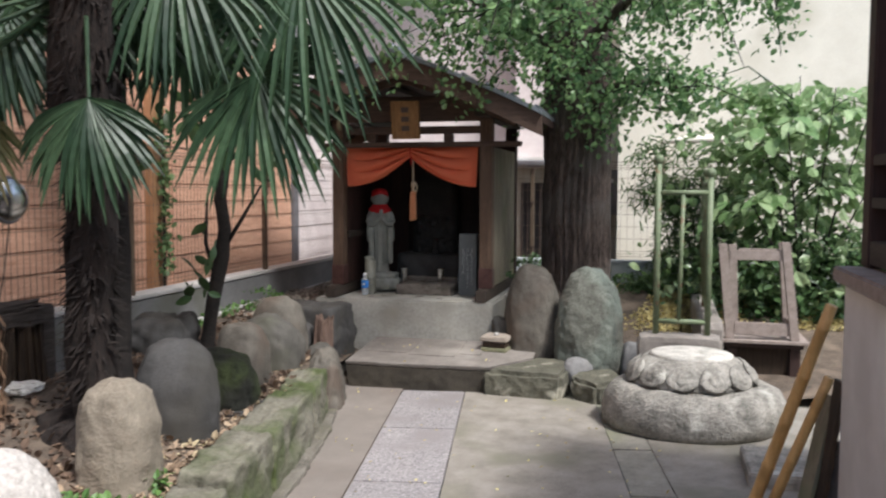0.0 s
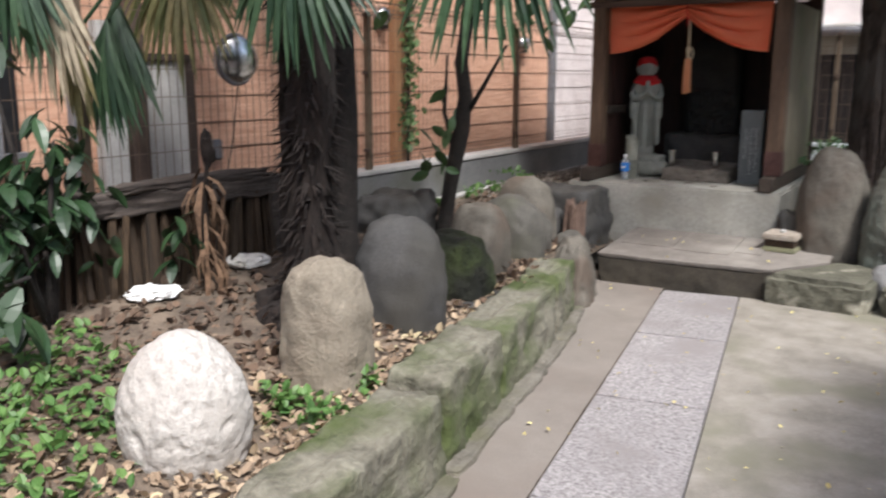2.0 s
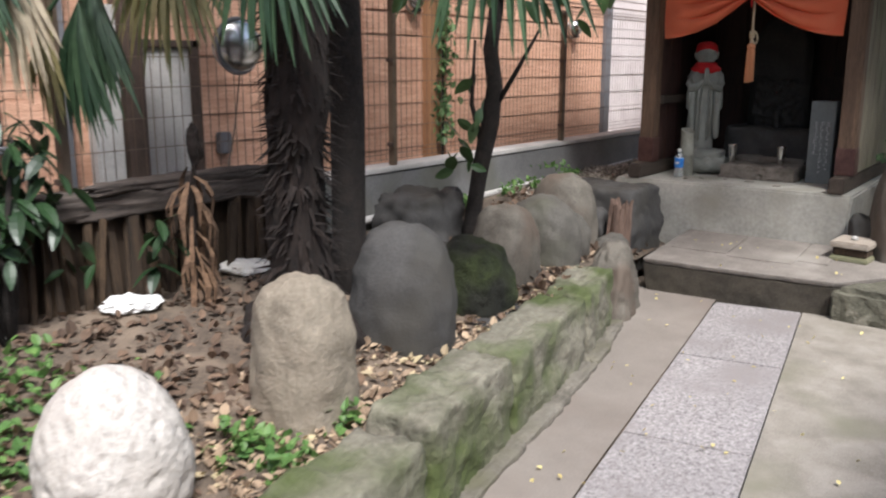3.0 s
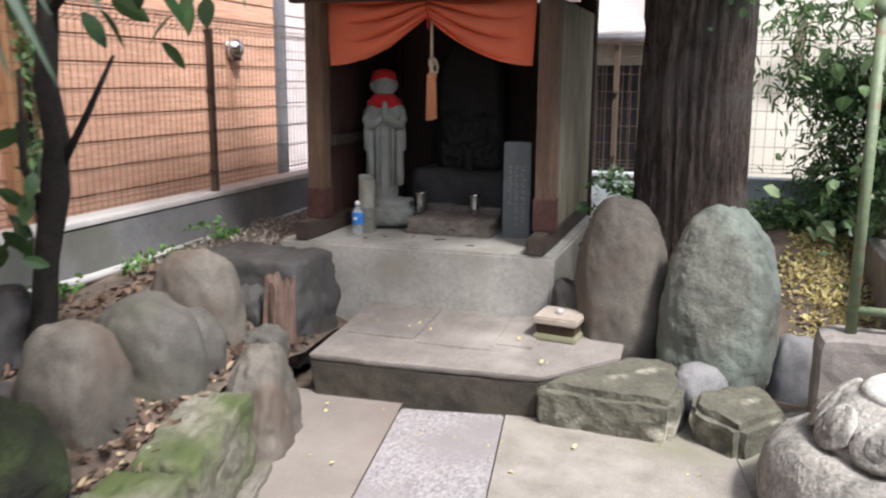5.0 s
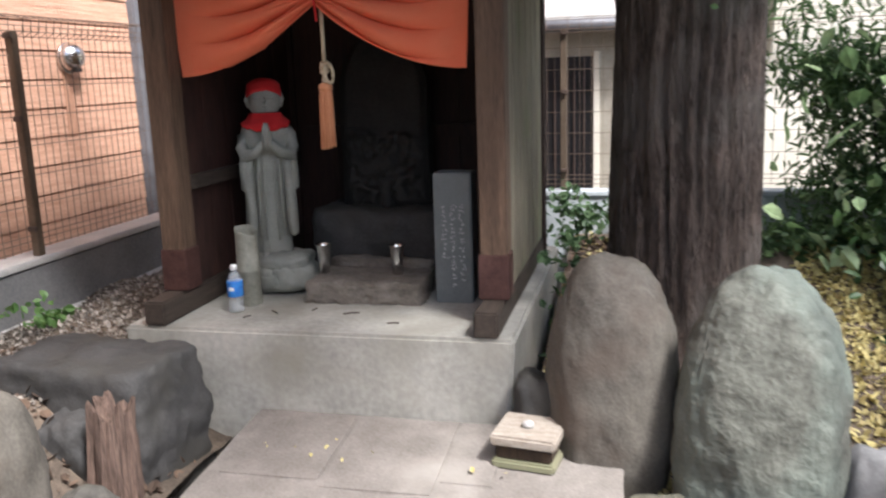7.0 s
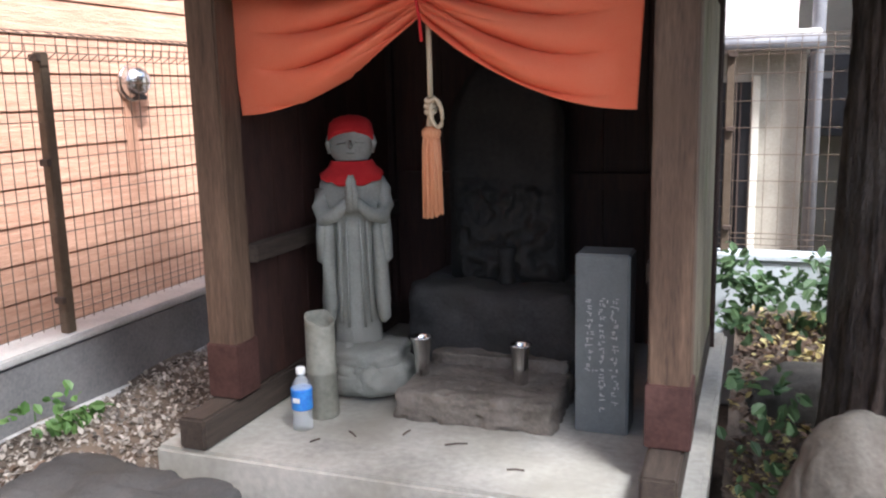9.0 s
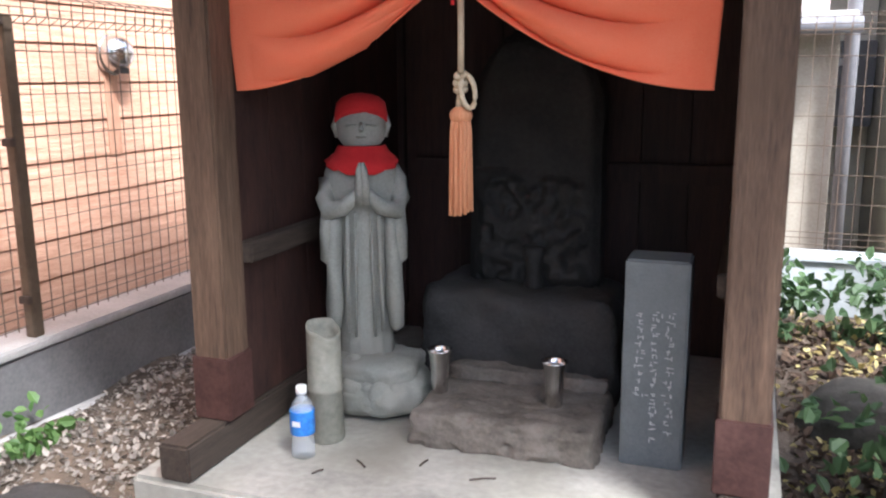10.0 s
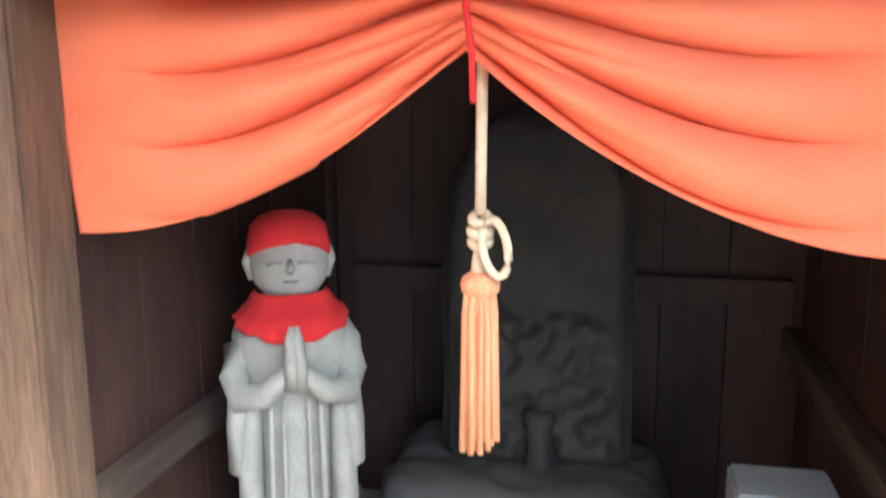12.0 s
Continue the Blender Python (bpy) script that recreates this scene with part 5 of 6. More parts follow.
for k in range(16):
    y = 6.08 + k * 0.116
    x = 0.96 + 0.04 * (y - 5.95) / 2
    part("baluster", tube([(x, y, 0.66), (x, y, 1.62)], 0.015, 10), M_GREENPIPE, rail, smooth=True)

# wooden stand with board
ws = thing("wooden_stand", "pale grey open wooden stand without its top", "stand", (1.36, 6.75, 0.4))
part("board", one(1.1, 1.76, 6.5, 7.15, 0.36, 0.385, 0.004), M_CRATE, ws)
for (x, y, x1, top) in ((1.165, 6.58, 1.09, 1.15), (1.655, 6.58, 1.565, 1.17), (1.23, 7.0, 1.2, 1.12), (1.66, 7.0, 1.6, 1.14)):
    bm = one(-0.034, 0.034, -0.03, 0.03, 0, 1, 0.004)
    for v in bm.verts:
        v.co = Vector((x + (x1 - x) * v.co.z + v.co.x, y + v.co.y, 0.386 + (top - 0.386) * v.co.z))
    part("leg", bm, M_CRATE, ws)
part("rail", one(1.15, 1.56, 6.565, 6.6, 1.02, 1.1, 0.004), M_CRATE, ws)
part("rail", one(1.195, 1.63, 6.565, 6.6, 0.42, 0.52, 0.004), M_CRATE, ws)
part("rail", one(1.25, 1.62, 6.985, 7.015, 1.03, 1.09, 0.004), M_CRATE, ws)
part("side_rail", one(1.63, 1.66, 6.62, 6.97, 0.46, 0.52, 0.004), M_CRATE, ws)
tr = thing("storage_bench", "dark low bench holding up the stand", "bench", (1.4, 6.85, 0))
for x in (1.14, 1.62):
    part("bench_leg", one(x, x + 0.08, 6.56, 7.1, 0.0, 0.318, 0.006), M_DARKWOOD, tr)
part("bench_top", one(1.12, 1.72, 6.54, 7.12, 0.32, 0.358, 0.006), M_DARKWOOD, tr)
part("front_panel", one(1.222, 1.618, 6.6, 6.62, 0.0, 0.318, 0.004), M_PLANK, tr)
part("bench_back", one(1.22, 1.62, 7.0, 7.04, 0.0, 0.318, 0.004), M_DARKWOOD, tr)


# ---- leaning bamboo poles and planks by the building ----
def bamboo(a, b, r, label):
    a, b = Vector(a), Vector(b)
    bm = bmesh.new()
    n = int((b - a).length / 0.24)
    pts, rad = [], []
    for i in range(n):
        for t, k in ((0.0, 1.0), (0.02, 1.12), (0.05, 1.0), (0.5, 0.96)):
            pts.append(a.lerp(b, (i + t) / n))
            rad.append(r * k * (1 - 0.15 * i / n))
    tube(pts, rad, 14, bm=bm)
    return tagged(part("bamboo_pole", bm, M_BAMBOO, smooth=True), label, "bamboo pole", "leaning bamboo poles")


bamboo((1.058, 3.76, 0.0), (1.39, 3.535, 1.17), 0.031, "yellow-brown bamboo pole leaning on the corner")
bamboo((1.13, 3.72, 0.0), (1.405, 3.54, 0.86), 0.026, "thinner bamboo pole leaning on the corner")
lp = thing("leaning_boards", "old dark boards stacked against the plaster wall", "boards", (1.5, 4.0, 0))
for k, (x, y, h, w, lean, turn, mt) in enumerate(((1.27, 3.66, 0.62, 0.05, 12, 20, M_GREYWOOD), (1.3, 3.72, 0.48, 0.04, 16, -15, M_CRATE), (1.33, 3.6, 0.7, 0.06, 7, 5, M_PLANK), (1.36, 3.66, 0.4, 0.09, 10, 40, M_CRATE))):
    bm = bmesh.new()
    slab(bm, -0.012, 0.012, -w, w, 0, h, 0.003, pose(x, y, 0.0, 0, lean, turn))
    part("board", bm, mt, lp)
ps = thing("pale_slab", "pale stone slab on the ground by the wall", "slab", (1.3, 4.4, 0))
part("stone", one(1.08, 1.6, 4.1, 4.65, -0.02, 0.07, 0.01), M_LOTUS, ps)


# ---- ginkgo tree ----
def ridged_trunk(x, y, z0, z1, r0, r1, seg=150, rings=110):
    bm = bmesh.new()
    rows = []
    for j in range(rings + 1):
        t = j / rings
        z = z0 + (z1 - z0) * t
        r = r0 + (r1 - r0) * t + 0.1 * math.exp(-(z - z0) * 3.5)
        row = []
        for k in range(seg):
            a = 2 * math.pi * k / seg
            w = a + 0.12 * noise.noise(Vector((math.cos(a) * 2, math.sin(a) * 2, z * 1.7)))
            q = Vector((math.cos(w) * 6.5, math.sin(w) * 6.5, z * 0.8))
            f = abs(noise.noise(q)) + 0.5 * abs(noise.noise(q * 2.3))
            d = 0.085 * min(0.5, f) - 0.03 + 0.02 * noise.noise(Vector((math.cos(a) * 1.5, math.sin(a) * 1.5, z)))
            row.append(bm.verts.new((x + math.cos(a) * (r + d), y + math.sin(a) * (r + d), z)))
        rows.append(row)
    for a, b in zip(rows, rows[1:]):
        for k in range(seg):
            bm.faces.new((a[k], a[(k + 1) % seg], b[(k + 1) % seg], b[k]))
    bm.faces.new(rows[-1])
    return bm


rng = np.random.default_rng(3)
gt = thing("ginkgo_tree", "large ginkgo tree with deeply furrowed bark and light green leaves", "tree", (-0.13, 7.32, 0.1))
part("trunk", ridged_trunk(-0.15, 7.32, 0.0, 5.6, 0.315, 0.26), M_BARK, gt, smooth=True)
tips = []
limbs = [((-0.13, 7.3, 2.5), (-0.9, 6.2, 3.4), (-1.5, 5.2, 3.1)), ((-0.13, 7.3, 2.8), (0.4, 6.3, 3.3), (0.9, 5.4, 3.1)), ((-0.1, 7.2, 3.0), (-0.35, 5.9, 3.3), (-0.4, 4.9, 2.95)),
         ((-0.13, 7.3, 3.2), (0.8, 7.0, 3.5), (1.5, 6.6, 3.1)), ((-0.13, 7.3, 3.5), (-1.2, 7.2, 4.0), (-2.2, 6.8, 3.7)), ((-0.13, 7.3, 2.3), (0.3, 6.7, 2.6), (0.75, 6.2, 2.35)),
         ((-0.13, 7.3, 2.4), (-0.4, 6.6, 3.0), (-0.65, 5.9, 2.95)), ((-0.13, 7.3, 4.2), (0.5, 5.6, 4.8), (0.6, 4.0, 4.3)), ((-0.13, 7.3, 4.4), (-1.2, 5.8, 5.0), (-1.8, 4.2, 4.4)),
         ((-0.13, 7.3, 4.6), (0.2, 8.4, 5.0), (0.5, 9.4, 4.4)), ((-0.13, 7.3, 4.8), (-1.0, 8.2, 5.2), (-1.8, 9.0, 4.6)), ((-0.13, 7.3, 4.0), (1.2, 6.8, 4.6), (2.4, 6.2, 4.3)), ((-0.13, 7.3, 5.3), (0.0, 6.4, 5.9), (0.3, 5.0, 5.9))]
for a, b, c in limbs:
    a, b, c = Vector(a), Vector(b), Vector(c)
    pts = [(a * (1 - t) ** 2 + b * 2 * t * (1 - t) + c * t * t) for t in (0, 0.2, 0.4, 0.6, 0.8, 1)]
    limb = part("limb", tube([tuple(p) for p in pts], [0.07, 0.055, 0.04, 0.028, 0.018, 0.008], 9, 0.2), M_BARK, gt, smooth=True)
    for k in range(26):
        t = 0.3 + 0.75 * rng.random()
        p = a * (1 - t) ** 2 + b * 2 * t * (1 - t) + c * t * t
        q = p + Vector(rng.normal(size=3)) * 0.32 + Vector((0, 0, -0.16 * rng.random()))
        tips.append((p, q))
bm = bmesh.new()
pts = []
for p, q in tips:
    m = (p + q) / 2 + Vector((0, 0, 0.06))
    tube([tuple(p), tuple(m), tuple(q)], [0.007, 0.005, 0.003], 4, bm=bm, cap=False)
    for k in range(46):
        t = rng.random()
        c = p.lerp(q, 0.2 + 0.85 * t)
        pts.append(c + Vector(rng.normal(size=3)) * 0.085)
# drooping sprays
for x, y, z, ln in ((-0.78, 5.9, 2.65, 0.42), (0.02, 6.0, 2.6, 0.5), (-0.3, 5.6, 2.7, 0.35), (0.45, 5.9, 2.55, 0.4), (-1.45, 5.7, 2.75, 0.32), (0.8, 6.2, 2.5, 0.3), (-0.05, 5.5, 2.8, 0.55), (-1.0, 5.6, 2.75, 0.4), (-0.3, 6.85, 2.95, 0.6), (0.05, 6.88, 2.85, 0.75), (-0.1, 6.8, 2.6, 0.5), (0.2, 6.9, 2.6, 0.65), (-0.4, 6.85, 2.6, 0.35)):
    q = [(x + 0.05 * math.sin(i), y + 0.03 * i, z - ln * i / 5) for i in range(6)]
    tube(q, 0.004, 4, bm=bm, cap=False)
    for i in range(46):
        t = rng.random()
        pts.append(Vector((x, y + 0.15 * t, z - ln * t)) + Vector(rng.normal(size=3)) * 0.06)
tagged(part("twigs", bm, M_DARKBARK, gt), kind="stuff")
crown = part("crown", leaf_cloud(pts, 0.055, rng, 0.3, 0.4, 0.5), M_LEAF, gt)
tagged(crown, "light green ginkgo leaves", kind="stuff")


# ---- fan palms ----
def fan_frond(parent, crown_at, hub, face, spread, length, blades, material, rng, sag=0.14, single=True):
    """A fan leaf: stalk from the crown to the hub, then blades round the direction face."""
    hub, crown_at, face = Vector(hub), Vector(crown_at), Vector(face).normalized()
    fr = part("frond", tube([tuple(crown_at), tuple((crown_at + hub) / 2 + Vector((0, 0, 0.1))), tuple(hub)], [0.014, 0.011, 0.008], 7), M_PALM, parent)
    side = face.cross(Vector((0.15, -1, 0.25))).normalized()
    nrm = side.cross(face).normalized()
    allv, allf = [], []
    for k in range(blades):
        vs, fs = [], []
        u = -1 + 2 * k / (blades - 1)
        a = u * spread + 0.03 * rng.normal()
        d = face * math.cos(a) + side * math.sin(a)
        ln = length * (1 - 0.18 * abs(u) ** 2) * (1 + 0.06 * rng.normal())
        w = d.cross(nrm).normalized()
        n = 6
        kink = 0.55 + 0.3 * rng.random()
        tipdrop = 0.7 + 0.8 * rng.random()
        for j in range(n + 1):
            t = j / n
            half = 0.0185 * (0.25 + 1.9 * t if t < 0.4 else 1.0 if t < 0.75 else (1 - t) / 0.25 + 0.05)
            drop = sag * ln * t ** 2.2 + (tipdrop * 0.35 * ln * (t - kink) if t > kink else 0)
            p = hub + d * ln * t + nrm * (0.05 * math.sin(t * 3) * length - 0.014 * (k % 2)) + Vector((0, 0, -drop))
            vs += [tuple(p + w * half + nrm * half * 0.7), tuple(p), tuple(p - w * half + nrm * half * 0.7)]
        for j in range(n):
            b = 3 * j
            fs += [(b, b + 1, b + 4, b + 3), (b + 1, b + 2, b + 5, b + 4)]
        if single:
            part("blade", (vs, fs), material, fr)
        else:
            i = len(allv)
            allv += vs
            allf += [tuple(q + i for q in f) for f in fs]
    if allv:
        tagged(part("blade_fan", (allv, allf), material, fr), kind="stuff")


rng = np.random.default_rng(8)
PX, PY = -2.13, 3.03
pa = thing("fan_palm", "fan palm with shaggy dark fibrous trunk and hanging fronds", "palm", (PX, PY, 0.3))
bm = tube([(PX + 0.02 * math.sin(i), PY, 0.1 + 0.17 * i) for i in range(16)], [0.2, 0.17] + [0.113 + 0.012 * (i % 2) + (0.045 if i > 8 else 0) for i in range(14)], 26, 0.25)
part("trunk", bm, M_FIBRE, pa, smooth=True)
vs, fs = [], []
for k in range(1500):
    z = 0.25 + 2.4 * rng.random()
    a = rng.random() * 2 * math.pi
    r = 0.108 + (0.045 if z > 1.7 else 0) + (0.06 if z < 0.45 else 0)
    p = Vector((PX + math.cos(a) * r, PY + math.sin(a) * r, z))
    d = Vector((math.cos(a), math.sin(a), -0.9 + 1.4 * rng.random())).normalized()
    s = Vector((-math.sin(a), math.cos(a), 0.3 * rng.normal()))
    ln, w = 0.04 + 0.07 * rng.random(), 0.006 + 0.012 * rng.random()
    i = len(vs)
    vs += [tuple(p + s * w - d * 0.02), tuple(p - s * w - d * 0.02), tuple(p + d * ln + Vector((0, 0, -0.03)))]
    fs.append((i, i + 1, i + 2))
tagged(part("fibre", (vs, fs), M_FIBRE, pa, "shaggy brown trunk fibre"), kind="stuff")
CR = (PX, PY, 2.55)
for nf, (hub, face, spread, ln, nb, mt) in enumerate((
        ((-1.92, 2.76, 1.98), (0.1, -0.05, -1), 1.3, 0.43, 34, M_PALM),
        ((-1.36, 3.3, 2.14), (0.55, 0, -0.8), 1.8, 0.56, 40, M_PALM),
        ((-2.33, 3.0, 2.66), (0.25, 0, -1), 1.35, 0.58, 32, M_PALM),
        ((-1.12, 3.3, 2.66), (0.5, 0, -0.9), 1.7, 0.68, 40, M_PALM),
        ((-1.75, 3.35, 2.5), (0.2, 0.1, -1), 1.4, 0.55, 30, M_PALM),
        ((-2.9, 3.1, 2.0), (-0.05, -0.2, -1), 1.25, 0.5, 30, M_PALM_Y),
        ((-2.88, 2.62, 1.66), (-0.02, 0, -1), 0.42, 0.45, 16, M_PALM),
        ((-2.93, 2.52, 1.62), (-0.15, 0, -1), 0.4, 0.34, 10, M_PALM_Y),
        ((-2.86, 2.4, 1.82), (-0.2, -0.1, -1), 0.85, 0.42, 22, M_PALM_T),
        ((-2.95, 2.72, 1.75), (0.1, 0, -1), 0.5, 0.45, 18, M_PALM),
        ((-2.98, 2.3, 1.95), (0.1, 0, -1), 0.7, 0.4, 20, M_PALM),
        ((-2.55, 2.95, 2.5), (-0.35, -0.1, -1), 1.5, 0.55, 34, M_PALM),
        ((-2.05, 3.2, 2.62), (0.35, 0.1, -1), 1.5, 0.52, 34, M_PALM),
        ((-2.75, 3.2, 2.42), (-0.5, 0.1, -0.9), 1.4, 0.5, 30, M_PALM),
        ((-1.7, 3.15, 2.75), (0.5, -0.1, -0.8), 1.6, 0.6, 34, M_PALM),
        ((-3.0, 3.4, 2.6), (-0.6, 0, -0.8), 1.5, 0.6, 30, M_PALM),
        # upper fronds from here are out of view, added to cast shade
        ((-2.1, 3.8, 2.75), (0.2, 0.6, -0.5), 1.4, 0.6, 30, M_PALM),
        ((-2.0, 2.5, 3.0), (0.1, -0.7, -0.6), 1.5, 0.6, 30, M_PALM),
        ((-1.6, 3.9, 2.9), (0.6, 0.3, -0.4), 1.6, 0.65, 32, M_PALM),
        ((-2.6, 3.9, 3.1), (-0.3, 0.5, 0.3), 1.8, 0.65, 34, M_PALM),
        ((-2.1, 3.1, 3.3), (0.2, -0.2, 1), 1.8, 0.65, 34, M_PALM))):
    fan_frond(pa, CR, hub, face, spread, ln, nb, mt, rng, single=nf < 10)
boulder("root_mound", "dark mound of roots and fibre at the palm's foot", (PX - 0.05, PY + 0.05, 0.2), (0.6, 0.55, 0.27), M_FIBRE, "roots", n=2.2, rough=0.1, seed=91, fine=0.03)

st = thing("slender_tree_trunk", "smooth dark trunk rising behind the palm", "tree", (-2.37, 3.55, 0.3))
part("trunk", tube([(-2.41, 3.62, 0.2), (-2.42, 3.62, 0.6), (-2.39, 3.6, 1.2), (-2.42, 3.6, 2.2), (-2.45, 3.6, 4.2)], [0.13, 0.085, 0.08, 0.075, 0.06], 18, 0.1), M_DARKBARK, st, smooth=True)

# limbs and crown added above the view to shade the bed and siding
cl = [Vector((-2.2, 4.0, 3.9)) + Vector(rng.normal(size=3) * np.array((0.8, 1.1, 0.5))) for k in range(60)]
for k in range(6):
    q = cl[k * 9]
    part("limb", tube([(-2.43, 3.6, 2.6 + 0.25 * k), tuple((Vector((-2.43, 3.6, 3.0)) + q) / 2), tuple(q)], [0.03, 0.022, 0.01], 7), M_DARKBARK, st, smooth=True)
pts = [cl[rng.integers(60)] + Vector(rng.normal(size=3)) * 0.2 for k in range(1500)]
tagged(part("crown", leaf_cloud([p for p in pts if p.z > 2.9], 0.11, rng, 0.4, 0.4, 0.4), M_BUSH, st), kind="stuff")

# ---- thin crooked tree with broad dark leaves ----
tt = thing("crooked_tree", "thin crooked dark tree with a few broad leaves", "tree", (-2.49, 4.75, 0.3))
part("trunk", tube([(-2.5, 4.76, 0.2), (-2.49, 4.75, 0.51), (-2.42, 4.74, 0.85), (-2.37, 4.75, 1.1), (-2.33, 4.74, 1.3), (-2.37, 4.75, 1.5), (-2.34, 4.75, 1.7), (-2.28, 4.76, 2.3), (-2.2, 4.8, 3.0)],
                   [0.06, 0.05, 0.046, 0.05, 0.042, 0.045, 0.038, 0.03, 0.02], 14, 0.35), M_DARKBARK, tt, smooth=True)
for pts in ([(-2.37, 4.75, 1.13), (-2.2, 4.75, 1.38), (-2.06, 4.75, 1.6)], [(-2.33, 4.75, 1.75), (-2.0, 4.65, 1.95), (-1.6, 4.55, 1.93)], [(-2.4, 4.75, 0.9), (-2.46, 4.7, 1.2), (-2.44, 4.7, 1.55)],
            [(-2.28, 4.76, 2.2), (-2.5, 4.6, 2.4), (-2.7, 4.5, 2.35)], [(-2.28, 4.76, 2.1), (-2.0, 4.6, 2.35), (-1.7, 4.4, 2.3)]):
    part("branch", tube(pts, [0.018, 0.013, 0.007], 8, 0.2), M_DARKBARK, tt, smooth=True)
LB = leaf_blade(0.13, 0.075)
LB.materials.append(M_BUSH)
spots = []
for (x, y, z), n, sp in (((-1.65, 4.55, 1.88), 14, 0.14), ((-1.9, 4.6, 1.9), 12, 0.14), ((-2.5, 4.65, 1.05), 6, 0.07), ((-2.42, 4.7, 1.25), 4, 0.06), ((-2.6, 4.5, 2.3), 26, 0.22), ((-1.85, 4.45, 2.3), 26, 0.22), ((-2.3, 4.75, 2.7), 30, 0.28), ((-2.5, 4.6, 0.95), 6, 0.08)):
    for k in range(n):
        p = Vector((x, y, z)) + Vector(rng.normal(size=3)) * sp
        spots.append((tuple(p), rng.random() * 360, -35 - 40 * rng.random(), 30 * rng.normal(), 0.7 + 0.5 * rng.random()))
hang_leaves(tt, LB, spots)


# ---- broad-leaved shrub beside the building, and other bushes ----
def stems(parent, base, heads, r=0.012, mat=None):
    for h in heads:
        mid = (Vector(base) + Vector(h)) / 2 + Vector((0, 0, 0.15))
        part("stem", tube([base, tuple(mid), h], [r, r * 0.8, r * 0.4], 7), mat or M_DARKBARK, parent, smooth=True)


sb = thing("broad_leaf_shrub", "tall shrub with large drooping leaves, sky sheen in their light green", "shrub", (1.95, 8.1, 0.2))
stems(sb, (1.95, 8.15, 0.15), [(1.4, 7.7, 1.5), (1.7, 7.6, 2.1), (2.1, 7.7, 2.5), (2.4, 7.9, 2.2), (1.5, 8.2, 2.3), (1.9, 8.4, 2.7), (2.6, 8.2, 1.8), (1.3, 7.9, 1.1)])
LS = leaf_blade(0.19, 0.11, 0.15, 0.25)
LS.materials.append(M_SHRUB)
spots = []
for k in range(24):
    a = 2 * math.pi * k / 24 * 2.618 + 0.3 * rng.normal()
    z0, reach = 1.0 + 1.75 * (k / 23) ** 0.9, 0.62 + 0.38 * rng.random() - 0.28 * (k / 23)
    p0 = Vector((1.8, 8.1, z0 - 0.3))
    p1 = p0 + Vector((math.cos(a) * reach * 0.6, math.sin(a) * reach * 0.45, 0.32))
    p2 = p0 + Vector((math.cos(a) * reach * 1.15, math.sin(a) * reach * 0.85, 0.2))
    part("branch", tube([tuple(p0), tuple(p1), tuple(p2)], [0.009, 0.007, 0.003], 6), M_MIDLEAF, sb, smooth=True)
    for j in range(12):
        t = 0.22 + 0.8 * j / 11
        q = p0 * (1 - t) ** 2 + p1 * 2 * t * (1 - t) + p2 * t * t
        side = 1 if j % 2 else -1
        spots.append((tuple(q + Vector(rng.normal(size=3)) * 0.025), math.degrees(a) - 90 + side * (52 - 22 * t) + 10 * rng.normal(), -8 - 22 * rng.random(), side * 8 + 12 * rng.normal(), 0.8 + 0.55 * rng.random()))
hang_leaves(sb, LS, spots)
fill = [Vector((1.85 + 0.5 * rng.normal(), 8.3 + 0.3 * rng.normal(), 0.5 + 2.1 * rng.random())) for k in range(1900)]
tagged(part("inner_leaves", leaf_cloud(fill, 0.12, rng, 0.3, 0.4, 0.8), M_SHRUB, sb), kind="stuff")


def bush(name, label, centre, size, n, leaf, material, rng, category="bush", droop=0.3, wide=1.0):
    e = thing(name, label, category, (centre[0], centre[1], centre[2] - size[2]))
    heads = []
    for k in range(7):
        heads.append((centre[0] + size[0] * 0.6 * rng.normal(), centre[1] + size[1] * 0.6 * rng.normal(), centre[2] + size[2] * (0.2 + 0.6 * rng.random())))
    if size[2] > 0.3:
        stems(e, (centre[0], centre[1], centre[2] - size[2]), heads, 0.007)
    hub = [Vector((centre[0] + size[0] * (2 * rng.random() - 1), centre[1] + size[1] * (2 * rng.random() - 1), centre[2] + size[2] * (2 * rng.random() - 1))) for k in range(max(6, n // 60))]
    pts = [hub[rng.integers(len(hub))] + Vector(rng.normal(size=3) * np.array(size) * 0.28) for k in range(n)]
    tagged(part("leaves", leaf_cloud(pts, leaf, rng, 0.35, 0.4, droop, wide), material, e), kind="stuff")
    return e


rng = np.random.default_rng(12)
bush("bamboo_bush", "fine-leaved dark bush against the back fence", (1.0, 8.85, 1.2), (0.34, 0.14, 0.42), 4600, 0.075, M_BAMBOOLEAF, rng, droop=0.7, wide=0.32)
bush("leafy_bush", "light sprays of leaves above the back fence", (0.75, 8.8, 1.75), (0.42, 0.2, 0.3), 620, 0.085, M_BAMBOOLEAF, rng, droop=0.7, wide=0.32)
bush("ground_bush", "low dark green bush along the back wall", (0.75, 8.8, 0.52), (0.65, 0.2, 0.14), 2400, 0.05, M_BAMBOOLEAF, rng)
bush("ground_bush", "low dark green bush under the shrub", (1.85, 8.1, 0.65), (0.8, 0.45, 0.42), 4200, 0.07, M_BUSH, rng)
bush("garden_plant", "small-leaved plant beside the shrine wall", (-0.64, 7.1, 0.48), (0.08, 0.2, 0.3), 170, 0.045, M_MIDLEAF, rng, "plant")
bush("garden_plant", "leafy plants at the foot of the back wall", (-0.55, 8.75, 0.66), (0.3, 0.2, 0.14), 420, 0.055, M_MIDLEAF, rng, "plant")
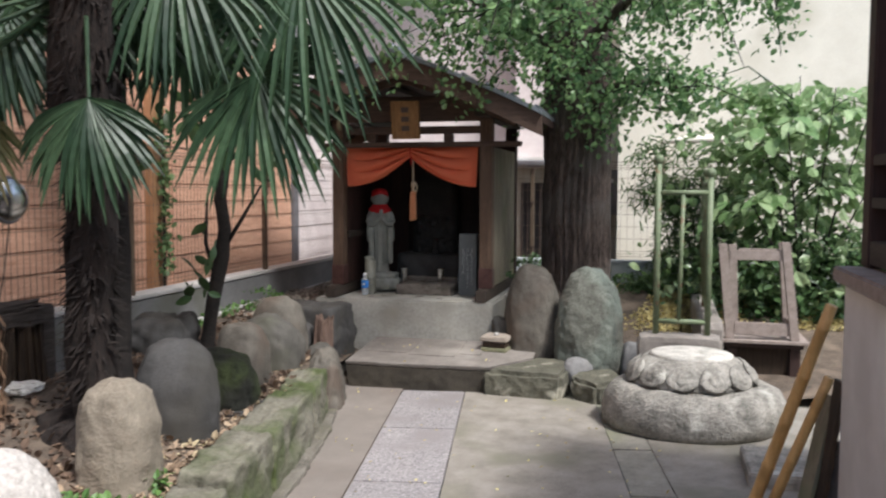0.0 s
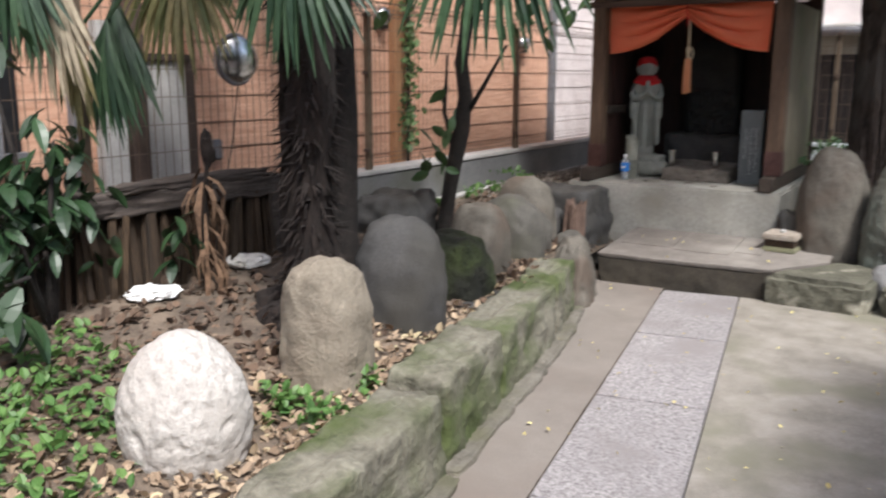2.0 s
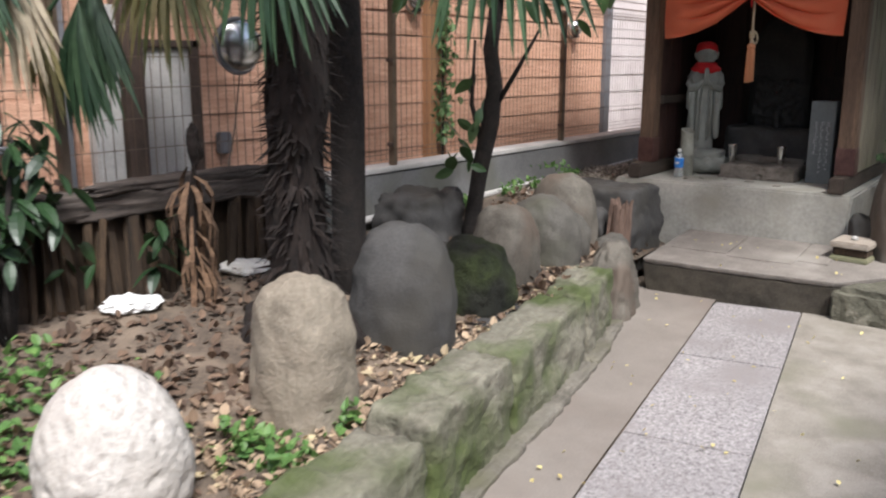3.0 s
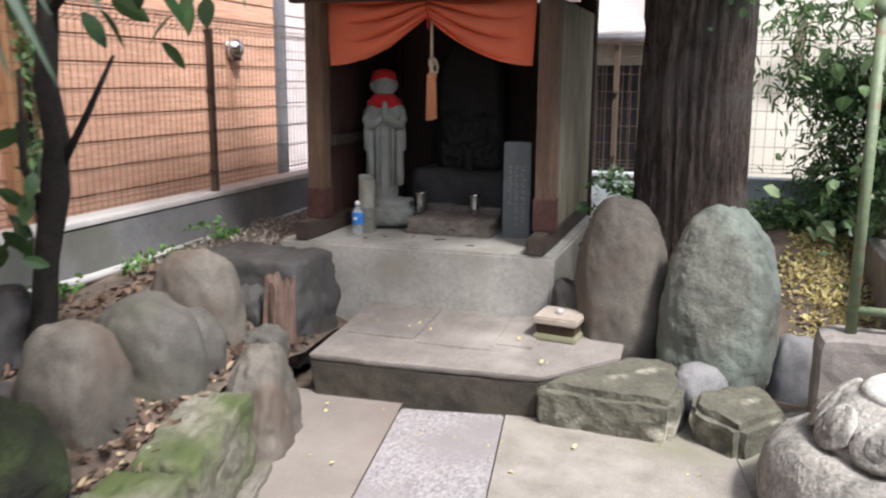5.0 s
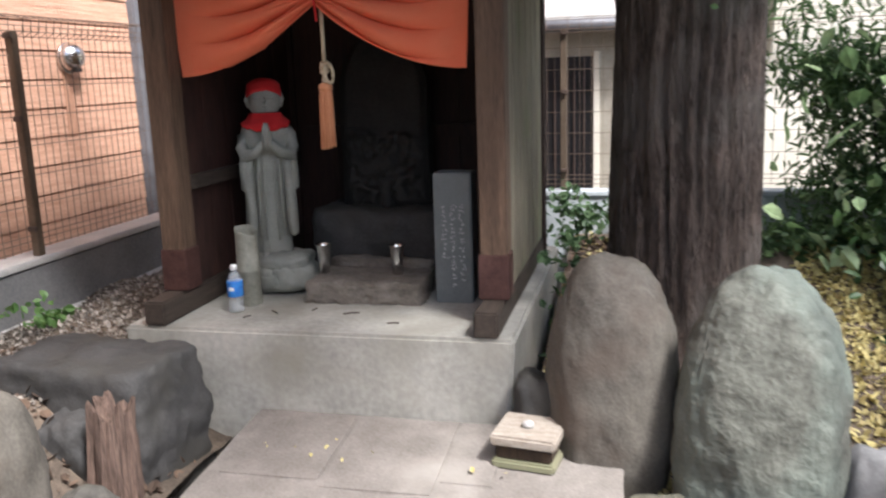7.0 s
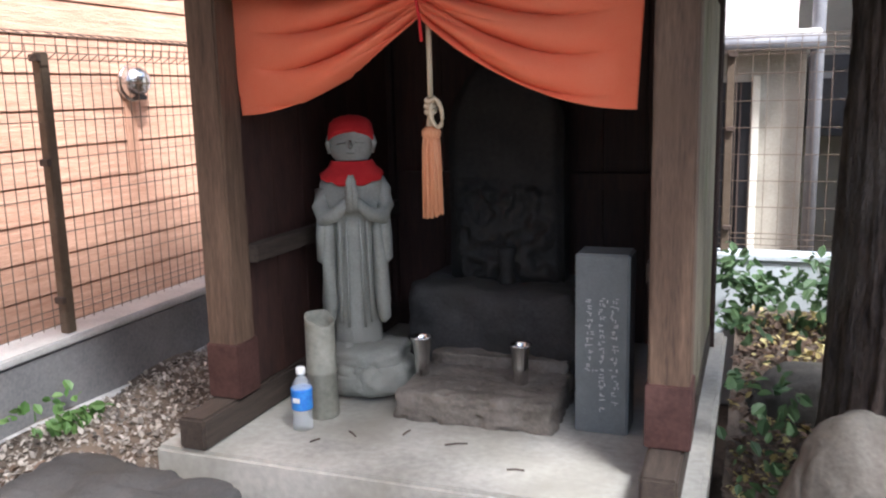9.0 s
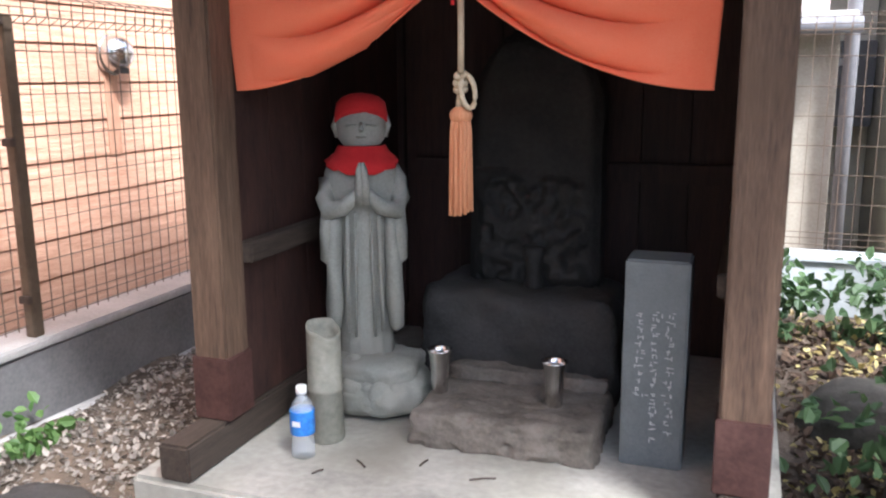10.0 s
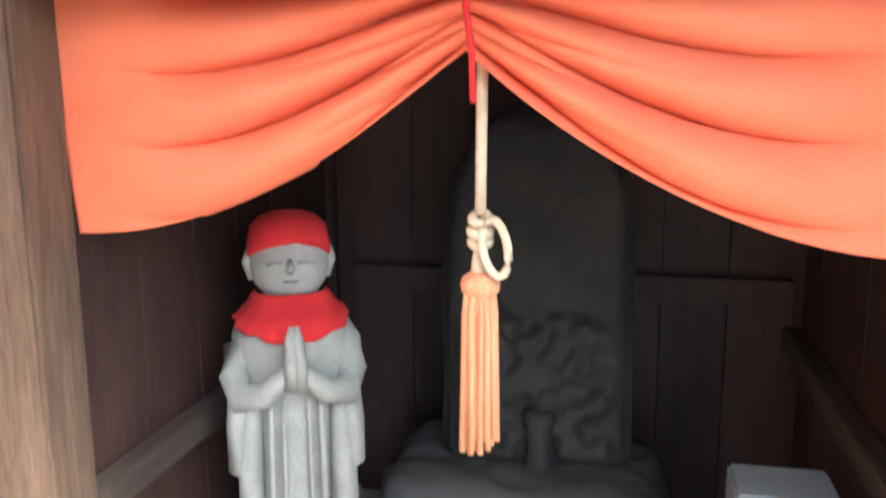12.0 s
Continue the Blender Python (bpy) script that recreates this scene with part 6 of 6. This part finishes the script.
bush("garden_plant", "spreading green plant by the shrine's corner", (-2.6, 7.9, 0.64), (0.1, 0.16, 0.08), 90, 0.055, M_WEED, rng, "plant")
for y in (5.3, 6.0, 6.6):
    bush("wall_weed", "tuft of weeds along the retaining wall", (-2.93, y, left_soil(-2.9, y) + 0.07), (0.08, 0.2, 0.04), 90, 0.04, M_WEED, rng, "weed")
boulder("garden_rock", "smooth grey rock lying on fallen leaves beside the shrine", (-0.42, 8.05, 0.2), (0.55, 0.36, 0.36), M_STONE, "rock", n=2.6, rough=0.04, seed=18, cuts=20)
# glossy shrub in the left bed
au = thing("glossy_shrub", "shrub with glossy dark green leaves by the plank edge", "shrub", (-2.72, 1.95, 0.4))
stems(au, (-2.75, 2.15, 0.35), [(-2.8, 2.26, 1.16), (-2.8, 2.32, 1.0), (-2.75, 2.15, 0.84), (-2.7, 1.93, 0.88), (-2.45, 1.8, 0.7), (-2.95, 2.1, 1.5)], 0.014)
LA = leaf_blade(0.17, 0.075, 0.2, 0.3)
LA.materials.append(leafy("glossy_leaf", (0.009, 0.026, 0.01), (0.03, 0.065, 0.024), 0.1, 0.42))
spots = []
for (x, y, z), n, sc in (((-2.8, 2.26, 1.16), 20, 0.72), ((-2.82, 2.3, 1.05), 20, 0.7), ((-2.8, 2.34, 0.95), 18, 0.7), ((-2.75, 2.17, 0.86), 18, 0.72), ((-2.7, 1.95, 0.88), 20, 0.72), ((-2.74, 2.05, 0.76), 18, 0.7), ((-2.5, 1.85, 0.7), 10, 1.0),
                     ((-2.45, 1.78, 0.6), 10, 1.0), ((-3.0, 2.12, 1.52), 14, 0.9), ((-3.0, 1.95, 1.62), 12, 0.9), ((-2.85, 2.48, 0.7), 6, 0.6), ((-2.74, 2.82, 0.7), 9, 0.75), ((-2.74, 2.83, 0.62), 6, 0.7), ((-2.75, 1.85, 0.6), 10, 0.85), ((-2.84, 2.14, 1.04), 18, 0.75), ((-2.86, 2.2, 0.94), 18, 0.7), ((-2.8, 1.98, 0.98), 14, 0.75)):
    for k in range(n):
        a = k * 2.4 + rng.random()
        spots.append(((x + 0.05 * rng.normal(), y + 0.05 * rng.normal(), z + 0.06 * rng.normal()), math.degrees(a), -15 - 35 * rng.random(), 15 * rng.normal(), sc * (0.75 + 0.5 * rng.random())))
hang_leaves(au, LA, spots)

# vine on the fence
vy = thing("climbing_vine", "thin green vine climbing the pilaster behind the fence", "vine", (-3.5, 5.85, 0.8))
part("stem", tube([(-3.52, 5.86, 0.7), (-3.5, 5.83, 1.2), (-3.52, 5.87, 1.7), (-3.51, 5.84, 2.3)], 0.01, 6), M_DARKBARK, vy)
tagged(part("leaves", leaf_cloud([Vector((-3.5 + 0.03 * rng.normal(), 5.85 + 0.04 * rng.normal(), 0.85 + 1.4 * rng.random())) for k in range(330)], 0.055, rng, 0.2, 0.4, 0.6), M_LEAF, vy), kind="stuff")

# ---- plank edge with a beam, in the left bed ----
pk = thing("plank_edge", "old brown planks under a weathered beam before the wall", "plank fence", (-2.98, 2.4, 0.3))
y, k = 1.2, 0
while y < 3.62:
    w = 0.022 + 0.03 * rng.random()
    bm = one(-0.009, 0.009, 0, w - 0.003, 0.0, 0.52 + 0.06 * rng.random(), 0.003, pose(-2.86 - 0.02 * (k % 2) + 0.012 * rng.normal(), y, 0.27, 4 * rng.normal() - 5, -9 + 5 * rng.random(), 10 * rng.normal()))
    part("stave", bm, M_STAVE if rng.random() < 0.6 else M_PLANK, pk)
    y += w
    k += 1
part("backing_board", one(-3.02, -2.97, 0.4, 3.62, 0.25, 0.8, 0.006), M_PLANK, pk)
for y0, y1, z0, h, sd in ((0.3, 2.62, 0.79, 0.115, 3), (2.5, 3.66, 0.78, 0.11, 7)):
    bm = lump((-2.97, (y0 + y1) / 2, z0), (0.16, y1 - y0, h), n=10, rough=0.03, seed=sd, cuts=22, fine=0.016, freq=2.6)
    part("beam", bm, M_BEAM, pk, "dark rotten top beam", True)
bm = lump((-2.93, 3.1, 0.885), (0.1, 1.0, 0.05), n=6, rough=0.06, seed=8, cuts=16, fine=0.014, turn=2)
part("bark_strip", bm, M_BEAM, pk, smooth=True)
part("end_post", one(-3.04, -2.9, 3.6, 3.72, 0.3, 0.89, 0.012), M_BEAM, pk)

# crumpled white bags
for x, y, r, s in ((-2.74, 2.65, 0.12, 3), (-2.83, 3.34, 0.12, 9)):
    bm = lump((x, y, left_soil(x, y) - 0.01), (r * 2, r * 1.3, 0.07), n=2.6, rough=0.09, seed=s, cuts=22, freq=2, fine=0.018, turn=60, crease=0.07)
    tagged(part("plastic_bag", bm, M_WHITE), "crumpled white plastic bag on the leaves", "bag", "litter bags")

# dry dead plant
dp = thing("dead_plant", "withered brown stalk with hanging dry blades", "dead plant", (-2.72, 2.95, 0.4))
part("stalk", tube([(-2.72, 2.95, 0.35), (-2.72, 2.96, 0.8), (-2.7, 2.98, 1.08)], [0.02, 0.016, 0.008], 8), M_FIBRE, dp)
vs, fs = [], []
for k in range(46):
    a = rng.random() * 6.28
    z = 0.5 + 0.52 * rng.random()
    l = 0.14 + 0.2 * rng.random()
    b = Vector((math.cos(a), math.sin(a), 0))
    s = Vector((-math.sin(a), math.cos(a), 0.3 * rng.normal())) * (0.006 + 0.01 * rng.random())
    i = len(vs)
    for t in (0, 0.3, 0.6, 1.0):
        q = Vector((-2.72, 2.96, z)) + b * (0.02 + 0.09 * math.sin(2.2 * t)) + Vector((0, 0, 0.04 * math.sin(3 * t) - l * t))
        wd = math.sin(math.pi * min(0.97, 0.15 + 0.8 * t))
        vs += [tuple(q + s * wd), tuple(q - s * wd)]
    fs += [(i + 2 * j, i + 2 * j + 1, i + 2 * j + 3, i + 2 * j + 2) for j in range(3)]
part("dry_foliage", (vs, fs), surf("dry_straw", (0.06, 0.034, 0.02), (0.2, 0.12, 0.07), 20, 0.95, 0.2), dp)
part("curled_leaf", lump((-2.7, 2.98, 1.0), (0.07, 0.05, 0.16), n=2, rough=0.2, seed=4, cuts=8), M_FIBRE, dp, smooth=True)

# round reflector hung on the fence
mi = thing("round_reflector", "round convex reflector wrapped in clear film on the fence", "reflector", (-3.06, 3.56, 1.5))
bm = lathe([(0.13, 0), (0.126, 0.012), (0.1, 0.03), (0.06, 0.042), (0.004, 0.046)], 28)
bm.transform(pose(-3.08, 3.56, 1.505, 0, 90, -20))
part("dome", bm, M_STEEL, mi, smooth=True)
ring = [(-3.075 + 0.046 * math.sin(a) * 0, 3.56 + 0.132 * math.cos(a), 1.505 + 0.132 * math.sin(a)) for a in [2 * math.pi * k / 24 for k in range(25)]]
part("rim", tube(ring, 0.01, 8), M_GREYTRIM, mi, smooth=True)
part("hanging_wire", tube([(-3.07, 3.56, 1.38), (-3.06, 3.5, 1.1), (-3.05, 3.42, 0.86)], 0.004, 6), M_WIRE, mi)

# ---- weeds and leaf litter ----
rng = np.random.default_rng(21)
pts = []
for cx, cy, n, sp in ((-2.2, 1.55, 330, 0.25), (-2.0, 1.2, 330, 0.22), (-2.5, 1.3, 300, 0.25), (-1.9, 1.75, 70, 0.12), (-1.62, 2.28, 90, 0.06), (-1.42, 2.3, 50, 0.05), (-2.35, 2.0, 120, 0.15), (-1.5, 2.62, 40, 0.035), (-1.7, 1.3, 130, 0.14)):
    for k in range(n):
        x, y = cx + sp * rng.normal(), cy + sp * rng.normal()
        if x < kerb_x(y) + 0.02:
            pts.append(Vector((x, y, left_soil(x, y) + 0.01 + 0.07 * rng.random() ** 1.5)))
tagged(part("ground_weeds", leaf_cloud(pts, 0.042, rng, 0.75, 0.4), M_WEED), "low bright green weeds in the bed", "weeds", kind="stuff")
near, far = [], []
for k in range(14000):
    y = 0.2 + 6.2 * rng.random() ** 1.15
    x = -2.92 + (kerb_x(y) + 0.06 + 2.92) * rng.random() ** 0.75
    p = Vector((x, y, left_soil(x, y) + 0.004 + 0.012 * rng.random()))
    # leaves deep in the bed get the darker colour, which paints the shade there
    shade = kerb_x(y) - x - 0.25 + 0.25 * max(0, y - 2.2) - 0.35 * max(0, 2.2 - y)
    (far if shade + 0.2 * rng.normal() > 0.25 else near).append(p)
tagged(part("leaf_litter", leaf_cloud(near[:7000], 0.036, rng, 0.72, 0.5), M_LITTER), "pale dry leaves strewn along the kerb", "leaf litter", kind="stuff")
tagged(part("leaf_litter", leaf_cloud(far[:4600], 0.045, rng, 0.72, 0.5), M_LITTER_D), "brown leaves at the back of the bed, darkened for shade", "leaf litter", kind="stuff")
pts = []
while len(pts) < 18000:
    x, y = -0.75 + 3.4 * rng.random() ** 1.2, 6.02 + 3.0 * rng.random()
    if x > 1.08 and y < 7.6:
        continue
    if noise.noise(Vector((x * 1.7, y * 1.7, 5))) + 0.4 > 0.5 * rng.random() and (x > -0.3 or rng.random() < 0.2):
        pts.append(Vector((x, y, right_soil(x, y) + 0.004 + 0.008 * rng.random())))
tagged(part("leaf_litter", leaf_cloud(pts, 0.034, rng, 0.78, 0.4), M_YELLOW), "fallen yellow ginkgo leaves on the earth", "leaf litter", kind="stuff")
# darkened leaves paint the shadow of trunk and shrine
pts = [Vector((-0.74 + 0.75 * rng.random(), 6.5 + 2.4 * rng.random(), 0)) for k in range(3200)]
pts = [Vector((p.x, p.y, right_soil(p.x, p.y) + 0.004 + 0.01 * rng.random())) for p in pts]
tagged(part("leaf_litter", leaf_cloud(pts, 0.036, rng, 0.74, 0.5), M_LITTER_D), "brown leaves between the shrine and the ginkgo, darkened for shade", "leaf litter", kind="stuff")
pts = []
for k in range(170):
    x, y = -1.9 + 2.6 * rng.random(), 3.0 + 3.4 * rng.random()
    z = 0.012
    if y > 5.72 and x < -0.66:
        z = 0.21 + 0.07 * min(1, max(0, (y - 5.8) / 0.7)) + 0.006
    elif y > 5.7:
        continue
    if x < kerb_x(y) + 0.35:
        continue
    pts.append(Vector((x, y, z)))
tagged(part("stray_leaves", leaf_cloud(pts, 0.02, rng, 0.9, 0.4), M_YELLOW), "a few yellow leaves on the paving", "leaf litter", kind="stuff")
pts = [Vector((-3.02 + 0.58 * rng.random(), 5.9 + 3.0 * rng.random(), 0)) for k in range(6500)]
pts = [Vector((p.x, p.y, left_soil(p.x, p.y) + 0.006)) for p in pts]
tagged(part("gravel_litter", leaf_cloud(pts, 0.021, rng, 0.6, 0.5), M_CHIPS), "chips and dry leaf bits beside the shrine", "leaf litter", kind="stuff")
